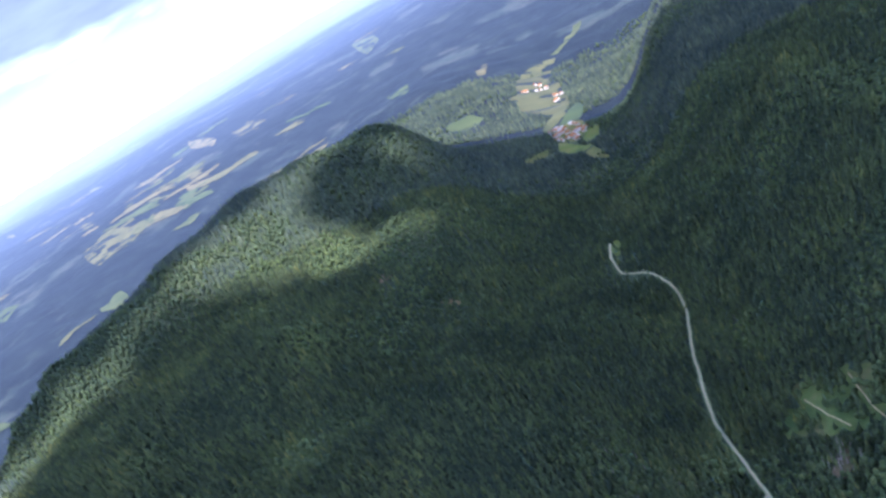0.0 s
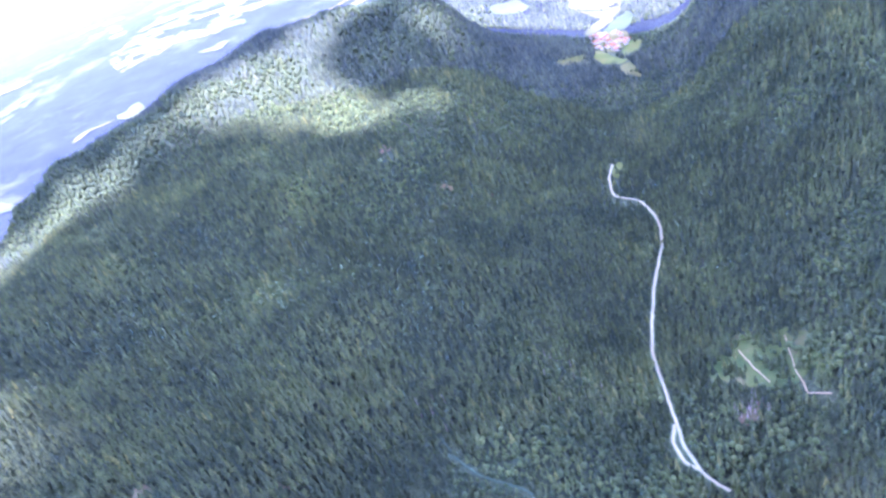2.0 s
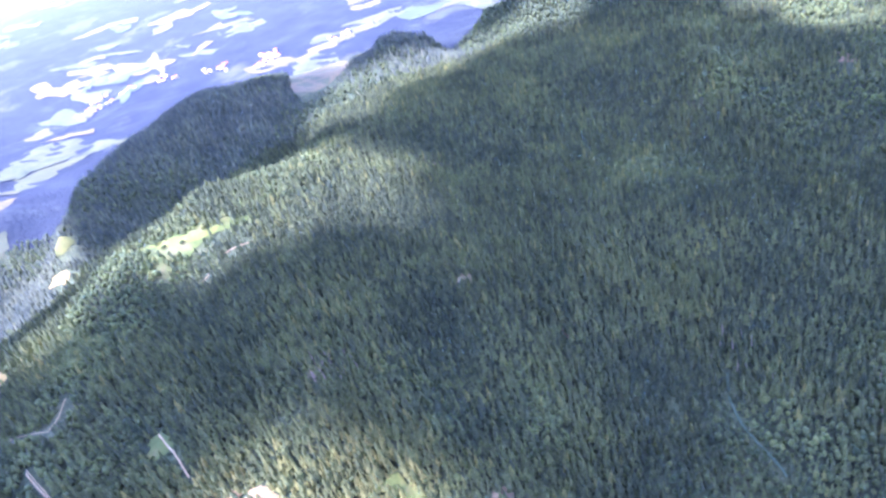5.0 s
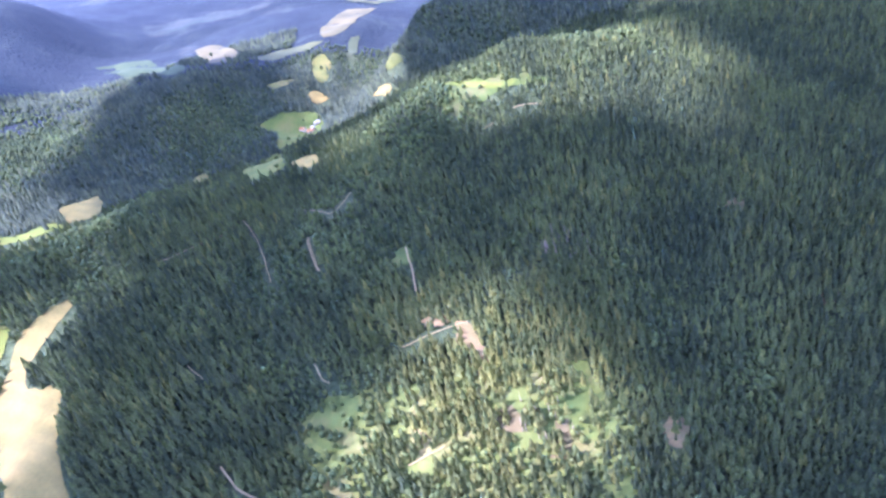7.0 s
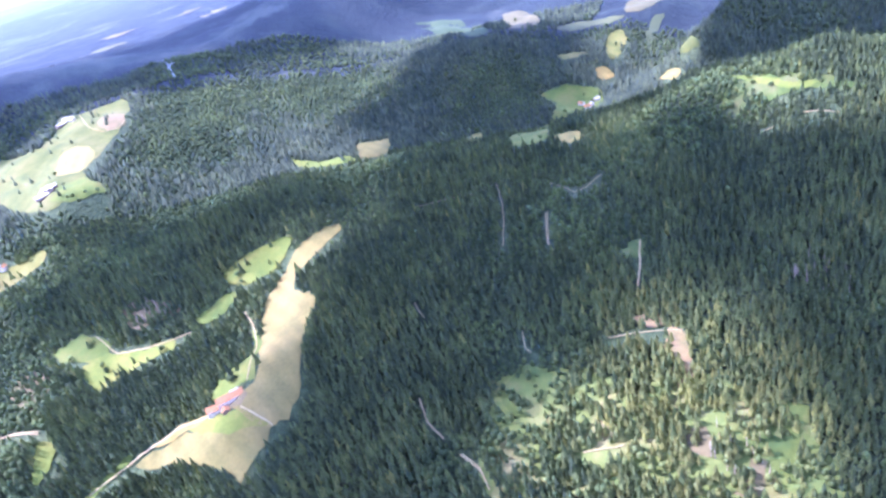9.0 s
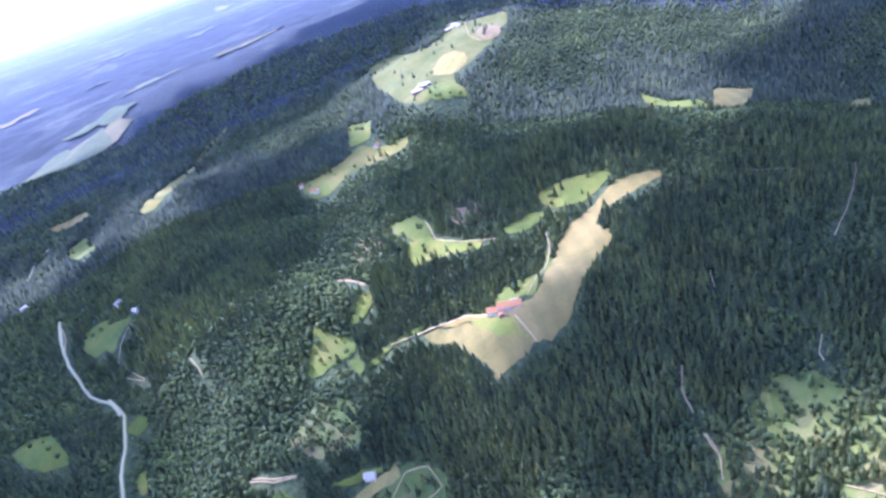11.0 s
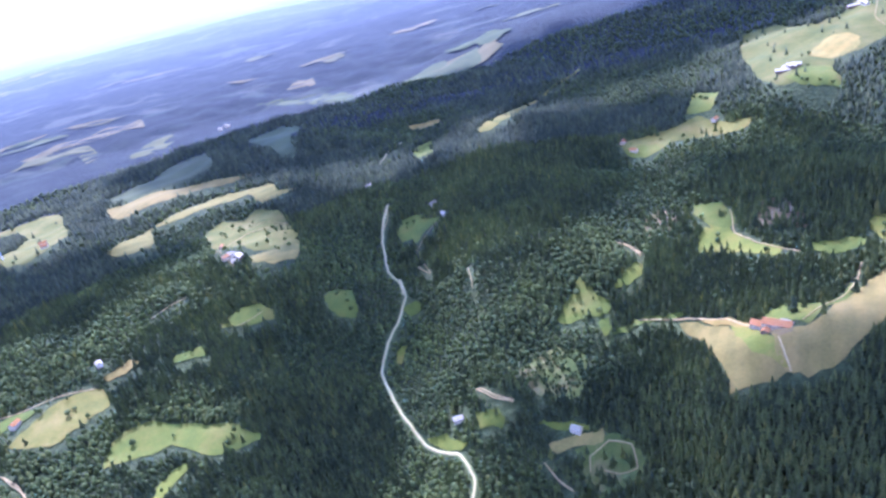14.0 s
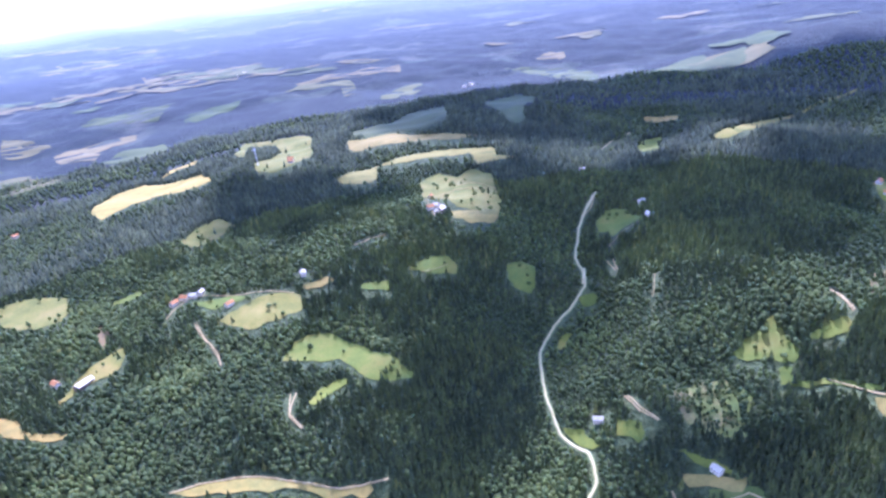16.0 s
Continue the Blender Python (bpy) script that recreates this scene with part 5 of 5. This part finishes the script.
def cloud(puffs):
    """A flat-based heap of cloud out of puffs, whose shade falls round their x, y on the land."""
    z = 1750.0
    lands = height([p[0] for p in puffs], [p[1] for p in puffs])
    puffs = [(x + SUN_TO.x * (z - g) / SUN_TO.z, y + SUN_TO.y * (z - g) / SUN_TO.z) for (x, y), g in zip(puffs, lands)]
    cx, cy = sum(p[0] for p in puffs) / len(puffs), sum(p[1] for p in puffs) / len(puffs)
    bm = bmesh.new()
    for x, y in puffs:
        r = random.uniform(88, 112)
        at = Vector((x - cx, y - cy, random.uniform(0, 40)))
        made = bmesh.ops.create_icosphere(bm, subdivisions=2, radius=r)
        for w in made["verts"]:
            w.co *= 1 + .35 * noise.fractal(w.co * (2.2 / r) + at * .01, 1.0, 2.0, 3)
            w.co.z *= .45 if w.co.z > 0 else .15
            w.co += at
    ob = part("cloud", bm, "cloud", None)
    ob.data.polygons.foreach_set("use_smooth", [True] * len(ob.data.polygons))
    ob.location = (cx, cy, z)
    return tagged(ob, "flat-based white summer cloud drifting above the hills", "cloud", "clouds over the hills")


random.seed(11)
heaps = {}
for i in range(-22, 14):
    for j in range(-20, 19):
        x, y = i * 120 + random.uniform(-30, 30), j * 120 + random.uniform(-30, 30)
        if within(x, y, SHADES, 0) and not within(x, y, GAPS, 22):
            heaps.setdefault((i // 6, j // 6), []).append((x, y))
for puffs in heaps.values():
    cloud(puffs)


# ---- the sailplane's port wing, as it stood at one moment of the flight ----
def sailplane_wing(m):
    c, s = math.cos(radians(21.0)), math.sin(radians(21.0))

    m = m @ pose(0, 0, 0, -0.6, 0, 1.0)

    def spot(out, aft, up):
        return m @ Vector((out * s - aft * c, up, -(out * c + aft * s)))

    base = new("sailplane_wing")
    base.matrix_basis = Matrix.Translation(spot(.45, 1.6, -.2))
    back_to = base.matrix_basis.inverted()
    stations = ((.62, 1.25, .80, -.075), (.95, 1.25, .79, -.062), (2.03, 1.25, .77, -.05), (3.26, 1.25, .72, -.018), (3.88, 1.25, .70, .018), (4.52, 1.25, .66, .062),
                (5.38, 1.25, .61, .13), (6.5, 1.23, .55, .222), (7.36, 1.15, .50, .315), (8.07, 1.10, .46, .46), (8.5, 1.08, .44, .572))
    prof = ((0, 0), (.04, .028), (.14, .05), (.32, .06), (.55, .05), (.8, .024), (1, .004), (1, -.004), (.75, -.012), (.45, -.03), (.2, -.034), (.05, -.02))

    def lean(out):
        return .05 + .012 * max(0, out - 4)

    def loft(rows, name, material, label=""):
        v = [back_to @ p for row in rows for p in row]
        k, f = len(rows[0]), []
        for i in range(len(rows) - 1):
            f += [(i * k + j, i * k + (j + 1) % k, (i + 1) * k + (j + 1) % k, (i + 1) * k + j) for j in range(k)]
        f += [tuple(range(k))[::-1], tuple((len(rows) - 1) * k + j for j in range(k))]
        ob = solid(name, v, f, material, base, True)
        bm = bmesh.new()
        bm.from_mesh(ob.data)
        bmesh.ops.recalc_face_normals(bm, faces=bm.faces[:])
        bm.to_mesh(ob.data)
        bm.free()
        return tagged(ob, label)

    rows = []
    for a, b in zip(stations[:-1], stations[1:]):
        for i in range(5):
            q = [a[k] + (b[k] - a[k]) * i / 5 for k in range(4)]
            rows.append([spot(q[0], q[1] + x * q[2], q[3] + z * q[2] + lean(q[0]) * x) for x, z in prof])
    q = stations[-1]
    rows.append([spot(q[0], q[1] + x * q[2], q[3] + z * q[2] + lean(q[0]) * x) for x, z in prof])
    loft(rows, "wing_panel", "gelcoat", "glossy white upswept wing panel")
    rows = []
    for out, aft, up, chord, drop in ((8.5, 1.087, .575, .62, .075), (8.55, 1.187, .702, .455, .129), (8.58, 1.28, .816, .316, .157), (8.6, 1.374, .844, .187, .055), (8.6, 1.486, .957, .159, .041),
                                      (8.59, 1.611, 1.079, .124, .036), (8.58, 1.709, 1.142, .081, .017), (8.57, 1.816, 1.199, .016, .012)):
        rows.append([spot(out - z * chord * .8, aft + x * chord, up - x * drop) for x, z in prof])
    loft(rows, "winglet", "gelcoat", "curved swept-back white winglet")
    for a, b in zip(stations[3:-4], stations[4:-3]):
        rows = [[spot(q[0], q[1] + x * q[2], q[3] + z * q[2] + lean(q[0]) * x) for x, z in ((.79, .0262), (.80, .0272), (.80, .022), (.79, .022))] for q in (a, b)]
        loft(rows, "aileron_gap", "tape", "thin grey sealing tape at the aileron gap")
    return tagged(base, "glossy white upswept sailplane wing hanging in the air", "wing"), spot


def bug_wiper(spot):
    base = new("bug_wiper")
    base.matrix_basis = Matrix.Translation(spot(7.4, 1.2, .32))
    back_to = base.matrix_basis.inverted()
    ring = []
    for i in range(17):
        a = -math.pi / 2 + math.pi * i / 16
        ring.append((7.3 + .30 * math.cos(a), 1.10 + .28 * (1 - math.cos(a)), .30 + .095 * math.sin(a)))
    v, f = [], []
    for i, (o, aft, up) in enumerate(ring):
        v += [back_to @ spot(o, aft - .02, up - .012), back_to @ spot(o, aft + .02, up - .012), back_to @ spot(o - .012, aft + .02, up + .014), back_to @ spot(o - .012, aft - .02, up + .014)]
        if i:
            k = len(v) - 8
            f += [(k + q, k + (q + 1) % 4, k + 4 + (q + 1) % 4, k + 4 + q) for q in range(4)]
    f += [(3, 2, 1, 0), tuple(len(v) - 4 + q for q in range(4))]
    arm = solid("arm", v, f, "mint", base, True)
    p, q = back_to @ spot(*ring[0]), back_to @ spot(*ring[-1])
    d = q - p
    bm = bmesh.new()
    bmesh.ops.create_cone(bm, segments=6, radius1=.004, radius2=.004, depth=d.length, matrix=Matrix.Translation((p + q) / 2) @ d.to_track_quat("Z", "Y").to_matrix().to_4x4())
    part("cord", bm, "black", base, "taut black scraping cord")
    for w, r in ((p, .018), (q, .012)):
        bm = bmesh.new()
        bmesh.ops.create_icosphere(bm, subdivisions=2, radius=r, matrix=Matrix.Translation(w))
        part("clip", bm, "black", arm, "small black clip")
    return tagged(base, "mint-green curved bug wiper clasping the wing's leading edge", "bug wiper")


port_wing, wing_spot = sailplane_wing(START)
bug_wiper(wing_spot)
